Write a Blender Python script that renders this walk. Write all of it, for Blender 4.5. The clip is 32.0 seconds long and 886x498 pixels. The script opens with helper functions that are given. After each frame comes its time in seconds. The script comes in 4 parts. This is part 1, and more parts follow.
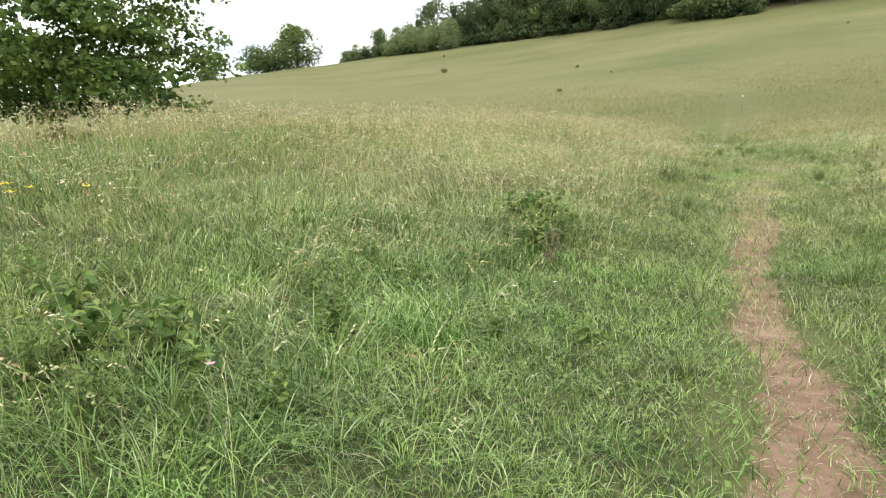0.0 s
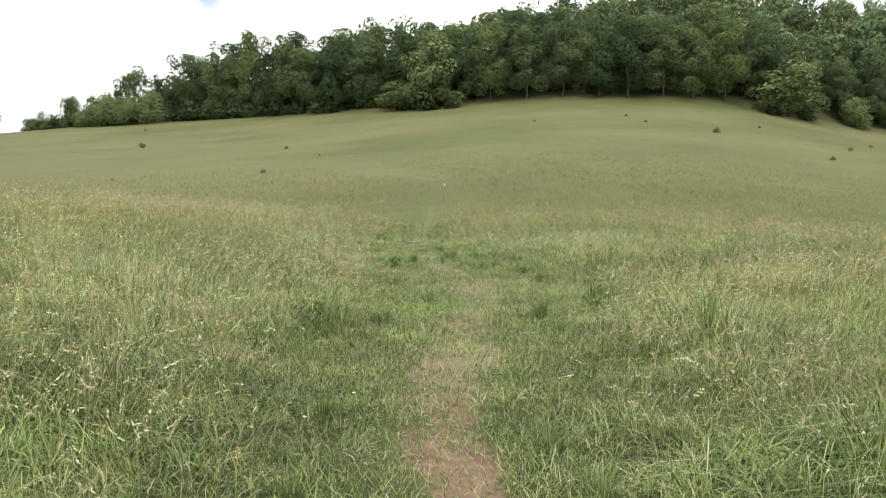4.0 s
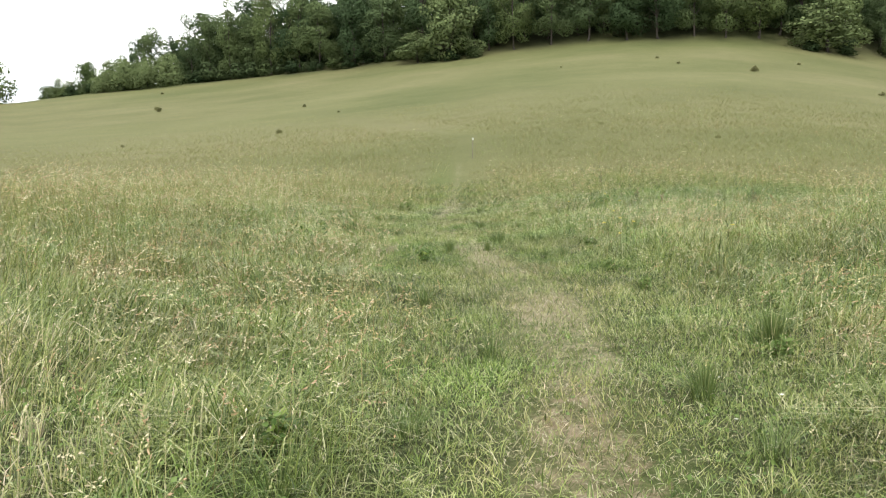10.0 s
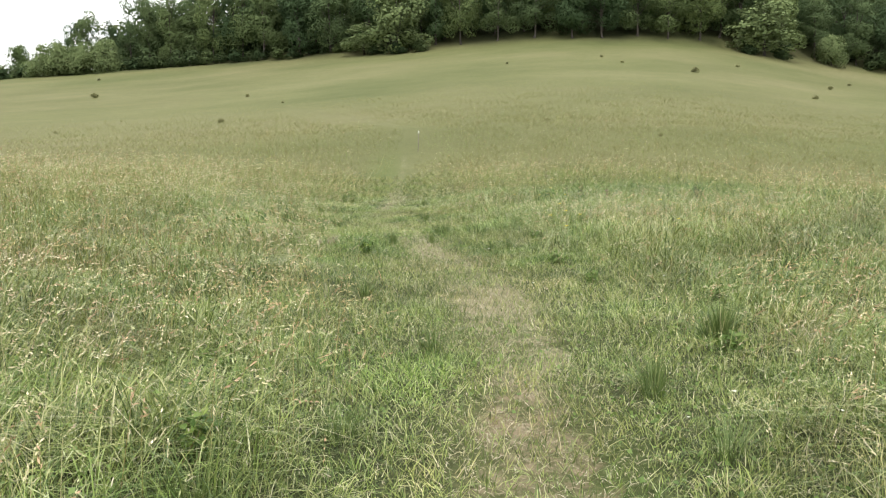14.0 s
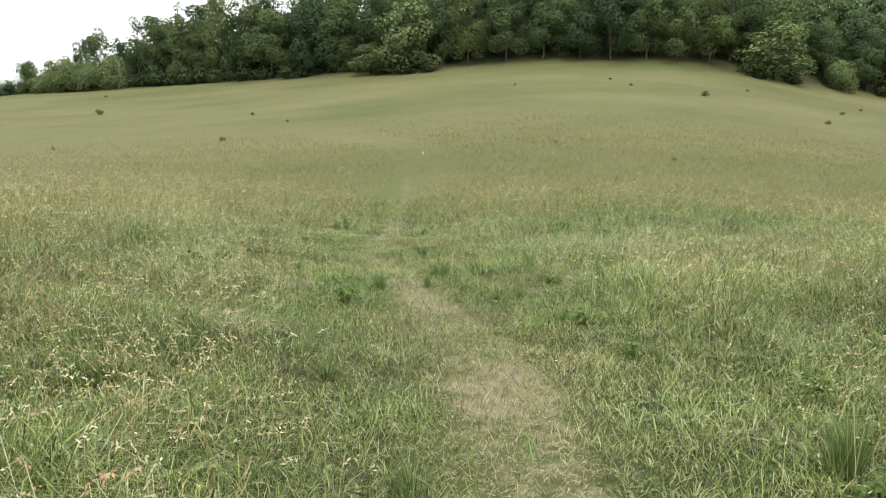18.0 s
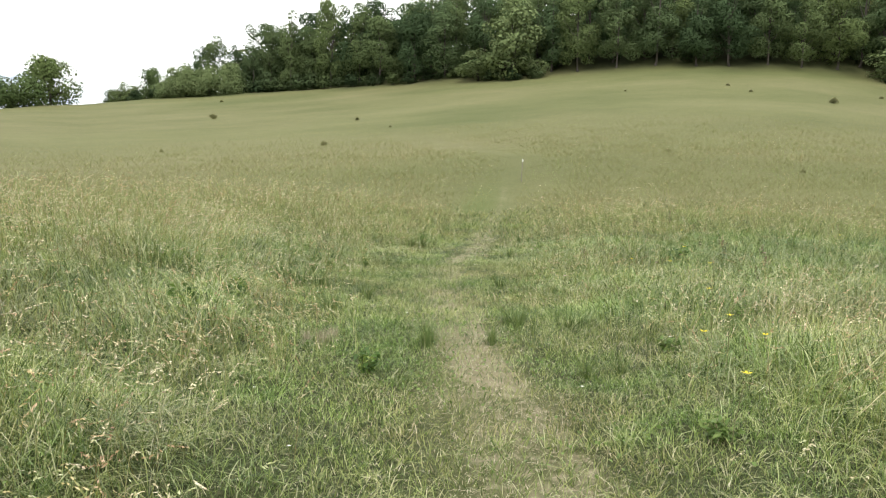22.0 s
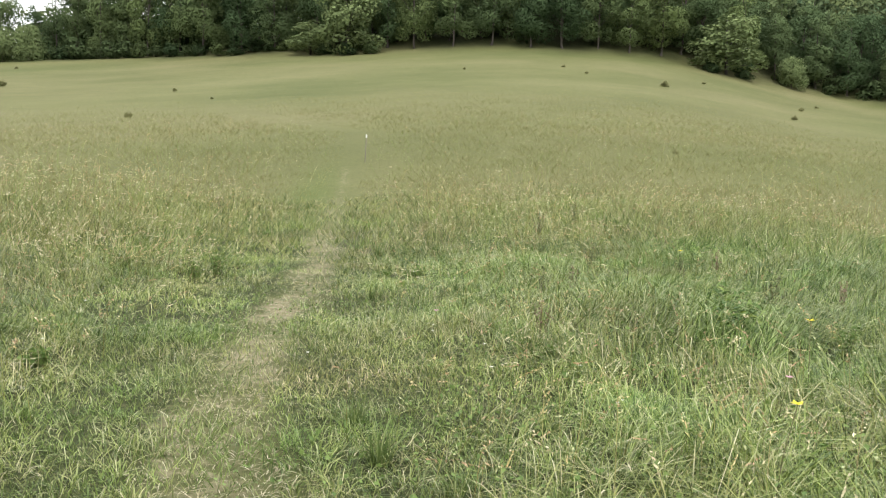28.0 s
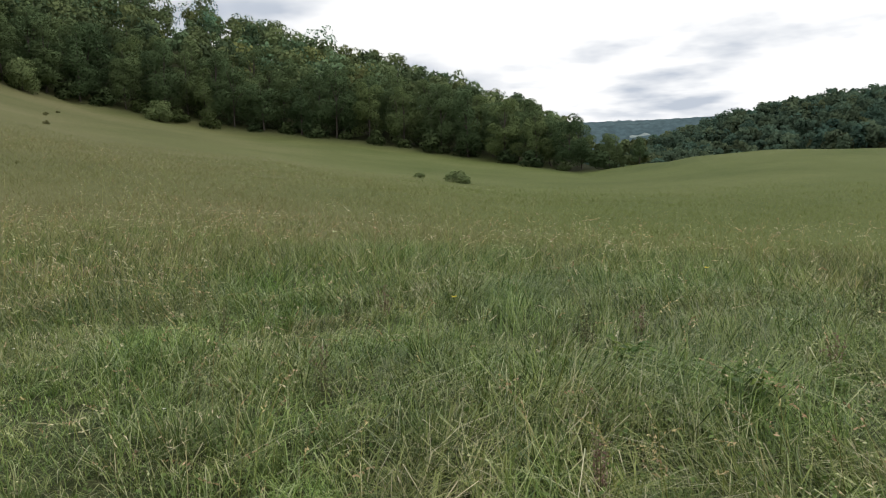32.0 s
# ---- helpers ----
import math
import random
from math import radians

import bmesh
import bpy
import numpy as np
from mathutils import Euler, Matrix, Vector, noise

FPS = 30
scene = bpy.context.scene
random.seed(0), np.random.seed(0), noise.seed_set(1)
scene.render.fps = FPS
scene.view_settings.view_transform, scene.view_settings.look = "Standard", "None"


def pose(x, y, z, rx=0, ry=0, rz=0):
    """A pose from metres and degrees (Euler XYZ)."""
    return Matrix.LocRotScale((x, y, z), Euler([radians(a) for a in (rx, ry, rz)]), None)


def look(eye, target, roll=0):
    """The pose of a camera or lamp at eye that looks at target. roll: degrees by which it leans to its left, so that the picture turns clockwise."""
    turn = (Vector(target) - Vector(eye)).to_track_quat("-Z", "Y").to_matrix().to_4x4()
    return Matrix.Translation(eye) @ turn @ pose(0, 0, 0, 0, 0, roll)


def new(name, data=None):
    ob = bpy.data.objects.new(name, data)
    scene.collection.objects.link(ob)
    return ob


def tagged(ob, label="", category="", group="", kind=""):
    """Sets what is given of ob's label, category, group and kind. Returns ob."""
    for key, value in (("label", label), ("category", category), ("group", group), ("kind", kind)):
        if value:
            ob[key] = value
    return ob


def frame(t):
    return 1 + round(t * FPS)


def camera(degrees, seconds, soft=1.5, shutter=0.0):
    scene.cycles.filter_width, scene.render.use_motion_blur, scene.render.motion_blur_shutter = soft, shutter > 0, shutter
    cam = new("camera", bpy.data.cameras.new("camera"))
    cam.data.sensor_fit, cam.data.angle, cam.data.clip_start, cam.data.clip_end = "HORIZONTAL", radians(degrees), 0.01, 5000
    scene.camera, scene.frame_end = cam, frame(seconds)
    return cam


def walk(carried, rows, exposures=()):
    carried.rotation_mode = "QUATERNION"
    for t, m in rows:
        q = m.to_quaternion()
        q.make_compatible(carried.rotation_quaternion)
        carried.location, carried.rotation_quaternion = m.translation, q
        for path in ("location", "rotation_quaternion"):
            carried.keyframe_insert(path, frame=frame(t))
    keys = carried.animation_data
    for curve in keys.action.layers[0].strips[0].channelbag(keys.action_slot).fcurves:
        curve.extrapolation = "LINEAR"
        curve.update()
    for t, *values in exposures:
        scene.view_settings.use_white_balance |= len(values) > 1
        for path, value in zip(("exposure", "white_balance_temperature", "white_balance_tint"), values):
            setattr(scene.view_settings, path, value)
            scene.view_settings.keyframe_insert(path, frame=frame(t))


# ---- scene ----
# the walk: seconds, place in metres, heading, tilt and lean in degrees
def aim(x, y, z, yaw, pitch, roll):
    return pose(x, y, z, 0, 0, yaw) @ pose(0, 0, 0, 90 + pitch) @ pose(0, 0, 0, 0, 0, roll)


cam = camera(58.44, 32.0, soft=1.1)
PATH = [
    (0, -0.00, -0.00, 1.42, 0.00, -7.44, -0.24), (0.5, 0.34, 0.65, 1.56, -6.43, -5.48, 0.56), (1, 0.76, 1.26, 1.64, -13.60, -4.51, 0.91),
    (1.5, 1.00, 1.92, 1.60, -18.48, -3.88, 0.39), (2, 1.20, 2.55, 1.68, -22.41, -5.69, 1.40), (2.5, 1.46, 3.21, 1.80, -20.80, -2.21, 0.55),
    (3, 1.62, 3.90, 1.80, -18.58, 0.01, 1.13), (3.5, 1.86, 4.48, 1.81, -19.33, -1.06, 1.09), (5.5, 2.10, 5.84, 1.85, -21.60, -2.06, -0.28),
    (6, 2.24, 6.39, 1.97, -21.50, 1.23, 1.15), (6.5, 2.44, 6.80, 1.96, -18.97, 0.54, -0.31), (7, 2.59, 7.22, 1.99, -15.39, -1.11, -1.37),
    (7.5, 2.62, 7.64, 2.04, -14.84, -1.72, -0.76), (8, 2.70, 7.93, 2.03, -17.05, -4.72, -0.53), (8.5, 2.85, 8.13, 2.08, -15.05, -5.26, -1.66),
    (9, 2.93, 8.30, 2.05, -16.07, -7.78, -2.24), (9.5, 2.99, 8.62, 2.09, -19.68, -7.80, -1.17), (10, 3.12, 8.77, 2.14, -18.29, -4.91, -1.45),
    (10.5, 3.18, 8.83, 2.12, -17.43, -2.77, -1.53), (11, 3.20, 8.91, 2.10, -18.05, -3.46, -1.27), (11.5, 3.23, 8.96, 2.10, -21.83, -4.02, -0.80),
    (12, 3.22, 8.99, 2.09, -21.79, -3.96, -0.68), (12.5, 3.23, 9.01, 2.08, -21.89, -3.93, -0.64), (13, 3.23, 9.00, 2.08, -22.02, -4.22, -0.24),
    (13.5, 3.20, 9.01, 2.08, -21.88, -4.97, -0.21), (15.5, 3.43, 9.39, 2.11, -24.75, -6.18, -1.82), (16, 3.48, 9.70, 2.15, -25.34, -6.01, -0.69),
    (16.5, 3.62, 9.92, 2.14, -20.12, -2.37, -0.61), (17, 3.82, 10.13, 2.22, -17.63, -1.40, -1.30), (17.5, 3.95, 10.37, 2.16, -18.55, -4.28, -1.49),
    (18, 4.03, 10.74, 2.21, -21.89, -3.91, 0.24), (18.5, 4.10, 10.99, 2.17, -18.76, -4.66, 0.65), (19, 4.31, 11.39, 2.23, -19.59, -2.12, 0.14),
    (19.5, 4.44, 11.65, 2.18, -20.04, -5.32, -0.02), (20, 4.65, 12.05, 2.29, -20.09, -3.83, 1.27), (20.5, 4.93, 12.34, 2.28, -20.56, -4.37, 1.05),
    (21, 5.14, 12.61, 2.38, -18.13, -3.17, 1.40), (21.5, 5.16, 12.81, 2.38, -16.38, -2.73, 1.59), (22, 5.20, 12.95, 2.36, -14.40, -3.53, 1.43),
    (22.5, 5.38, 13.24, 2.41, -8.06, 0.11, 0.23), (23, 5.51, 13.62, 2.34, -4.99, -1.61, -0.16), (23.5, 5.65, 14.16, 2.41, -5.40, -1.57, 0.37),
    (24, 5.90, 14.72, 2.42, -8.96, -4.17, 0.34), (24.5, 6.04, 15.20, 2.40, -9.07, -4.54, 0.08), (25, 6.20, 15.73, 2.48, -18.35, -4.94, 1.36),
    (25.5, 6.43, 16.32, 2.53, -19.38, -5.43, 0.96), (27.5, 6.97, 18.79, 2.54, -23.12, -4.91, 2.35), (28, 7.16, 19.46, 2.53, -26.30, -4.66, 1.55),
    (28.5, 7.15, 20.06, 2.51, -43.39, -1.71, 0.44), (29, 7.15, 20.67, 2.52, -49.71, -5.26, -0.14), (29.5, 7.32, 21.36, 2.58, -53.98, -3.01, -0.21),
    (30, 7.45, 21.99, 2.71, -68.31, -4.07, 0.58), (30.5, 7.42, 22.55, 2.70, -75.64, -7.02, 1.33), (31, 7.30, 23.11, 2.70, -78.37, -1.83, -0.56),
    (31.5, 7.20, 23.71, 2.71, -79.51, -2.78, -1.06), (32, 7.12, 24.30, 2.73, -77.83, -4.39, -1.71),
]
walk(cam, [(t, aim(*row)) for t, *row in PATH],
     exposures=[(0, 0.14), (1, 0.08), (2, 0.1), (3, -0.15), (5.5, -0.2), (6, -0.48), (7, -0.66), (7.5, -0.72), (8, -0.8), (8.5, -0.68), (9, -0.48), (9.5, -0.2), (10, 0.05), (10.5, -0.06), (13, 0.0), (16, 0.18), (17, 0.08), (18, -0.1), (19, 0.02), (21.5, 0.08), (22, 0.0), (22.5, -0.42), (23.3, -0.52), (24, -0.9), (25, -0.55), (26, 0.0), (28, 0.1), (29, 0.1), (30, 0.05), (30.5, -0.2), (31, -0.42), (31.5, -0.72), (32, -0.97)])

# ---- world and sun ----
SUN_HEIGHT, SUN_TURN = radians(58), radians(200)
world = bpy.data.worlds.new("world")
scene.world = world
world.use_nodes = True
wn, wl = world.node_tree.nodes, world.node_tree.links
wn.clear()


def wnode(kind, **values):
    n = wn.new(kind)
    for key, value in values.items():
        n.inputs[key].default_value = value
    return n


sky = wn.new("ShaderNodeTexSky")
sky.sky_type, sky.sun_disc, sky.sun_elevation, sky.sun_rotation = "NISHITA", False, SUN_HEIGHT, SUN_TURN
where = wn.new("ShaderNodeTexCoord")
parts = wn.new("ShaderNodeSeparateXYZ")
wl.new(where.outputs["Generated"], parts.inputs[0])
lift = wnode("ShaderNodeMath")
lift.operation = "ADD"
wl.new(parts.outputs["Z"], lift.inputs[0])
lift.inputs[1].default_value = 0.12
high = wn.new("ShaderNodeMath")
high.operation = "MAXIMUM"
wl.new(lift.outputs[0], high.inputs[0])
high.inputs[1].default_value = 0.06
flat = wn.new("ShaderNodeVectorMath")
flat.operation = "DIVIDE"
wl.new(where.outputs["Generated"], flat.inputs[0])
wl.new(high.outputs[0], flat.inputs[1])
cloud = wnode("ShaderNodeTexNoise", Scale=0.55, Detail=6.0, Roughness=0.55)
wl.new(flat.outputs[0], cloud.inputs["Vector"])
shade = wnode("ShaderNodeTexNoise", Scale=1.1, Detail=5.0, Roughness=0.5)
wl.new(flat.outputs[0], shade.inputs["Vector"])
cover = wn.new("ShaderNodeValToRGB")
cover.color_ramp.elements[0].position, cover.color_ramp.elements[1].position = 0.30, 0.37
wl.new(cloud.outputs["Fac"], cover.inputs[0])
grey = wn.new("ShaderNodeValToRGB")
grey.color_ramp.elements[0].position, grey.color_ramp.elements[1].position = 0.33, 0.47
grey.color_ramp.elements[0].color = (0.50, 0.55, 0.63, 1)
grey.color_ramp.elements[1].color = (1, 1, 1, 1)
wl.new(shade.outputs["Fac"], grey.inputs[0])
# a small gap of blue in the clouds over the hill
gap = wn.new("ShaderNodeVectorMath")
gap.operation = "DISTANCE"
ruffle = wn.new("ShaderNodeVectorMath")
ruffle.operation = "MULTIPLY_ADD"
wisp = wnode("ShaderNodeTexNoise", Scale=14.0, Detail=3.0)
wl.new(where.outputs["Generated"], wisp.inputs["Vector"])
wl.new(wisp.outputs["Color"], ruffle.inputs[0])
ruffle.inputs[1].default_value = (0.06, 0.06, 0.06)
wl.new(where.outputs["Generated"], ruffle.inputs[2])
wl.new(ruffle.outputs[0], gap.inputs[0])
gap.inputs[1].default_value = (0.064 + 0.03, 0.961 + 0.03, 0.268 + 0.03)
closed = wn.new("ShaderNodeMapRange")
closed.inputs["From Min"].default_value, closed.inputs["From Max"].default_value = 0.014, 0.042
closed.inputs["To Min"].default_value = 0.28
wl.new(gap.outputs["Value"], closed.inputs["Value"])
veil = wn.new("ShaderNodeMath")
veil.operation = "MULTIPLY"
wl.new(cover.outputs[0], veil.inputs[0])
wl.new(closed.outputs[0], veil.inputs[1])
clear_sky = wn.new("ShaderNodeBackground")
clear_sky.inputs["Strength"].default_value = 0.15
wl.new(sky.outputs[0], clear_sky.inputs["Color"])
cloudy = wn.new("ShaderNodeBackground")
cloudy.inputs["Strength"].default_value = 2.15
wl.new(grey.outputs[0], cloudy.inputs["Color"])
both = wn.new("ShaderNodeMixShader")
wl.new(veil.outputs[0], both.inputs[0])
wl.new(clear_sky.outputs[0], both.inputs[1])
wl.new(cloudy.outputs[0], both.inputs[2])
out = wn.new("ShaderNodeOutputWorld")
wl.new(both.outputs[0], out.inputs["Surface"])

lamp = bpy.data.lights.new("sun", "SUN")
lamp.energy, lamp.angle, lamp.color = 1.7, radians(12), (1.0, 0.96, 0.9)
sun = new("sun", lamp)
sun.matrix_world = look((math.sin(SUN_TURN) * math.cos(SUN_HEIGHT) * 90, math.cos(SUN_TURN) * math.cos(SUN_HEIGHT) * 90, math.sin(SUN_HEIGHT) * 90), (0, 0, 0))


# ---- materials ----
def material(name):
    m = bpy.data.materials.new(name)
    m.use_nodes = True
    m.node_tree.nodes.clear()
    return m, m.node_tree.nodes, m.node_tree.links


def ramp(nodes, stops):
    r = nodes.new("ShaderNodeValToRGB")
    while len(r.color_ramp.elements) < len(stops):
        r.color_ramp.elements.new(0.5)
    for e, (p, c) in zip(r.color_ramp.elements, stops):
        e.position, e.color = p, (*c, 1)
    return r


def mixed(nodes, links, fac, a, b, mode="MIX"):
    m = nodes.new("ShaderNodeMix")
    m.data_type, m.blend_type = "RGBA", mode
    for value, socket in ((fac, m.inputs[0]), (a, m.inputs[6]), (b, m.inputs[7])):
        if isinstance(value, (int, float)):
            socket.default_value = value
        elif isinstance(value, tuple):
            socket.default_value = (*value, 1)
        else:
            links.new(value, socket)
    return m.outputs[2]


def noise_node(nodes, links, vector, scale, detail=4.0, rough=0.55):
    n = nodes.new("ShaderNodeTexNoise")
    n.inputs["Scale"].default_value, n.inputs["Detail"].default_value, n.inputs["Roughness"].default_value = scale, detail, rough
    links.new(vector, n.inputs["Vector"])
    return n.outputs["Fac"]


def foliage(name, stops, patch=None, patch_scale=0.3, through_light=0.3, rough=0.55, per_object=None, spec=0.3, spots=(), tint_layer=False):
    """Leaves and blades: one colour a blade from the ramp, patches of a second colour, a little light passing through."""
    m, nodes, links = material(name)
    geo = nodes.new("ShaderNodeNewGeometry")
    colour = ramp(nodes, stops)
    links.new(geo.outputs["Random Per Island"], colour.inputs[0])
    col = colour.outputs[0]
    if patch:
        fac = ramp(nodes, [(0.42, (0, 0, 0)), (0.62, (1, 1, 1))])
        links.new(noise_node(nodes, links, geo.outputs["Position"], patch_scale), fac.inputs[0])
        half = nodes.new("ShaderNodeMath")
        half.operation = "MULTIPLY"
        links.new(fac.outputs[0], half.inputs[0])
        half.inputs[1].default_value = 0.6
        col = mixed(nodes, links, half.outputs[0], col, patch)
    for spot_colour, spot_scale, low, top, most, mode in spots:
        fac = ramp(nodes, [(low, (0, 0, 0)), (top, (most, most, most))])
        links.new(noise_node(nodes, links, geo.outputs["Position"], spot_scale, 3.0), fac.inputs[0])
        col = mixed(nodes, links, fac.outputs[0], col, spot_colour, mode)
    if per_object:
        info = nodes.new("ShaderNodeObjectInfo")
        tint = ramp(nodes, per_object)
        links.new(info.outputs["Random"], tint.inputs[0])
        col = mixed(nodes, links, 1.0, col, tint.outputs[0], "MULTIPLY")
    if tint_layer:
        own = nodes.new("ShaderNodeVertexColor")
        own.layer_name = "tint"
        col = mixed(nodes, links, 1.0, col, own.outputs["Color"], "MULTIPLY")
    body = nodes.new("ShaderNodeBsdfPrincipled")
    body.inputs["Roughness"].default_value = rough
    body.inputs["Specular IOR Level"].default_value = spec
    links.new(col, body.inputs["Base Color"])
    glow = nodes.new("ShaderNodeBsdfTranslucent")
    links.new(col, glow.inputs["Color"])
    mix = nodes.new("ShaderNodeMixShader")
    mix.inputs[0].default_value = through_light
    links.new(body.outputs[0], mix.inputs[1])
    links.new(glow.outputs[0], mix.inputs[2])
    end = nodes.new("ShaderNodeOutputMaterial")
    links.new(mix.outputs[0], end.inputs["Surface"])
    return m


def plain(name, stops, scale, rough=0.8, bump=0.3, stretch=(1, 1, 1), fine=None, spec=0.3):
    """A rough surface with noise at two scales and a bump."""
    m, nodes, links = material(name)
    tc = nodes.new("ShaderNodeTexCoord")
    mp = nodes.new("ShaderNodeMapping")
    mp.inputs["Scale"].default_value = stretch
    links.new(tc.outputs["Object"], mp.inputs[0])
    big = noise_node(nodes, links, mp.outputs[0], scale)
    small = noise_node(nodes, links, mp.outputs[0], fine or scale * 9)
    c = ramp(nodes, stops)
    links.new(big, c.inputs[0])
    dark = ramp(nodes, [(0.3, (0.65, 0.65, 0.65)), (0.7, (1.1, 1.1, 1.1))])
    links.new(small, dark.inputs[0])
    body = nodes.new("ShaderNodeBsdfPrincipled")
    body.inputs["Roughness"].default_value, body.inputs["Specular IOR Level"].default_value = rough, spec
    links.new(mixed(nodes, links, 1.0, c.outputs[0], dark.outputs[0], "MULTIPLY"), body.inputs["Base Color"])
    b = nodes.new("ShaderNodeBump")
    b.inputs["Strength"].default_value = bump
    links.new(small, b.inputs["Height"])
    links.new(b.outputs[0], body.inputs["Normal"])
    end = nodes.new("ShaderNodeOutputMaterial")
    links.new(body.outputs[0], end.inputs["Surface"])
    return m


def meadow_material():
    """The soil and turf: green and straw sward, worn to red-brown earth where the wear mask says so."""
    m, nodes, links = material("meadow_turf")
    geo = nodes.new("ShaderNodeNewGeometry")
    at = geo.outputs["Position"]
    mp = nodes.new("ShaderNodeMapping")
    mp.inputs["Scale"].default_value = (0.8, 1.15, 1.0)
    mp.inputs["Rotation"].default_value = (0, 0, 0.45)
    links.new(at, mp.inputs[0])
    wide = ramp(nodes, [(0.30, (0.0985, 0.108, 0.0430)), (0.48, (0.1305, 0.132, 0.0575)), (0.66, (0.156, 0.149, 0.0725))])
    links.new(noise_node(nodes, links, mp.outputs[0], 0.035, 5.0), wide.inputs[0])
    mid = ramp(nodes, [(0.3, (0.91, 0.935, 0.90)), (0.55, (1.0, 1.0, 1.0)), (0.75, (1.04, 1.03, 1.01))])
    links.new(noise_node(nodes, links, mp.outputs[0], 0.35, 5.0), mid.inputs[0])
    fine = ramp(nodes, [(0.25, (0.60, 0.62, 0.55)), (0.5, (1, 1, 1)), (0.8, (1.25, 1.22, 1.15))])
    links.new(noise_node(nodes, links, at, 7.0, 5.0, 0.7), fine.inputs[0])
    sward = mixed(nodes, links, 1.0, mixed(nodes, links, 1.0, wide.outputs[0], mid.outputs[0], "MULTIPLY"), fine.outputs[0], "MULTIPLY")
    lush = nodes.new("ShaderNodeVertexColor")
    lush.layer_name = "lush"
    sward = mixed(nodes, links, lush.outputs["Color"], sward, mixed(nodes, links, 1.0, sward, (0.80, 0.96, 0.72), "MULTIPLY"))
    earth = ramp(nodes, [(0.3, (0.110, 0.072, 0.050)), (0.5, (0.200, 0.126, 0.088)), (0.72, (0.275, 0.190, 0.140))])
    links.new(noise_node(nodes, links, at, 5.0, 6.0, 0.65), earth.inputs[0])
    wear = nodes.new("ShaderNodeVertexColor")
    wear.layer_name = "wear"
    body = nodes.new("ShaderNodeBsdfPrincipled")
    body.inputs["Roughness"].default_value, body.inputs["Specular IOR Level"].default_value = 0.95, 0.1
    masks = nodes.new("ShaderNodeSeparateColor")
    links.new(wear.outputs["Color"], masks.inputs[0])
    # soil and dead grass, darkened in colour for the shade among dense blades
    shaded_thatch = ramp(nodes, [(0.34, (0.018, 0.024, 0.010)), (0.5, (0.042, 0.052, 0.020)), (0.66, (0.11, 0.108, 0.055))])
    links.new(noise_node(nodes, links, at, 24.0, 6.0, 0.75), shaded_thatch.inputs[0])
    under = mixed(nodes, links, masks.outputs["Green"], sward, shaded_thatch.outputs[0])
    dusty = ramp(nodes, [(0.3, (0.12, 0.125, 0.065)), (0.5, (0.225, 0.21, 0.125)), (0.72, (0.36, 0.325, 0.23))])
    links.new(noise_node(nodes, links, at, 6.0, 6.0, 0.7), dusty.inputs[0])
    soil = mixed(nodes, links, masks.outputs["Blue"], earth.outputs[0], dusty.outputs[0])
    # darker ground colour where trees stand
    wood_floor = ramp(nodes, [(0.3, (0.0186, 0.0223, 0.00992)), (0.7, (0.0465, 0.0527, 0.0223))])
    links.new(noise_node(nodes, links, at, 0.8, 5.0, 0.7), wood_floor.inputs[0])
    broken = nodes.new("ShaderNodeMath")
    broken.operation = "MULTIPLY_ADD"
    links.new(noise_node(nodes, links, at, 9.0, 6.0, 0.75), broken.inputs[0])
    broken.inputs[1].default_value = 2.2
    broken.inputs[2].default_value = -1.1
    worn = nodes.new("ShaderNodeMath")
    links.new(broken.outputs[0], worn.inputs[0])
    links.new(masks.outputs["Red"], worn.inputs[1])
    crisp = ramp(nodes, [(0.28, (0, 0, 0)), (0.72, (0.92, 0.92, 0.92))])
    links.new(worn.outputs[0], crisp.inputs[0])
    open_land = mixed(nodes, links, crisp.outputs[0], under, soil)
    links.new(mixed(nodes, links, wear.outputs["Alpha"], open_land, wood_floor.outputs[0]), body.inputs["Base Color"])
    b = nodes.new("ShaderNodeBump")
    b.inputs["Strength"].default_value, b.inputs["Distance"].default_value = 0.6, 0.03
    links.new(noise_node(nodes, links, at, 14.0, 5.0, 0.7), b.inputs["Height"])
    links.new(b.outputs[0], body.inputs["Normal"])
    end = nodes.new("ShaderNodeOutputMaterial")
    links.new(body.outputs[0], end.inputs["Surface"])
    return m


TURF = meadow_material()
# third spot paints dark patches for the shade between tufts
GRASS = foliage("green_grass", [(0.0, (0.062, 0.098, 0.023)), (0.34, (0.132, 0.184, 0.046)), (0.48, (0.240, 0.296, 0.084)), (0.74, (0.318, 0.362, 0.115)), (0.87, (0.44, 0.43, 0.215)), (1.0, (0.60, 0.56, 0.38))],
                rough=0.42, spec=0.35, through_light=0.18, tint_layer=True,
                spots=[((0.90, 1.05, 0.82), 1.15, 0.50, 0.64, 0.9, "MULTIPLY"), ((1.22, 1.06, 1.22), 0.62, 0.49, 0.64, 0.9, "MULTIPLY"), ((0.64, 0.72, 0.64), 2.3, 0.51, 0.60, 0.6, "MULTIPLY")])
CLOVER_LEAF = foliage("clover_leaf", [(0.0, (0.10, 0.165, 0.045)), (0.5, (0.15, 0.23, 0.06)), (1.0, (0.21, 0.30, 0.085))])
TUSSOCK = foliage("tussock_blade", [(0.0, (0.078, 0.122, 0.034)), (0.6, (0.135, 0.190, 0.055)), (0.9, (0.21, 0.255, 0.085)), (1.0, (0.40, 0.38, 0.19))], rough=0.5, through_light=0.15)
FAR_GRASS = foliage("field_grass", [(0.0, (0.205, 0.222, 0.084)), (0.5, (0.237, 0.240, 0.102)), (1.0, (0.284, 0.262, 0.138))], patch=(0.221, 0.232, 0.094), patch_scale=0.12, through_light=0.4, tint_layer=True)
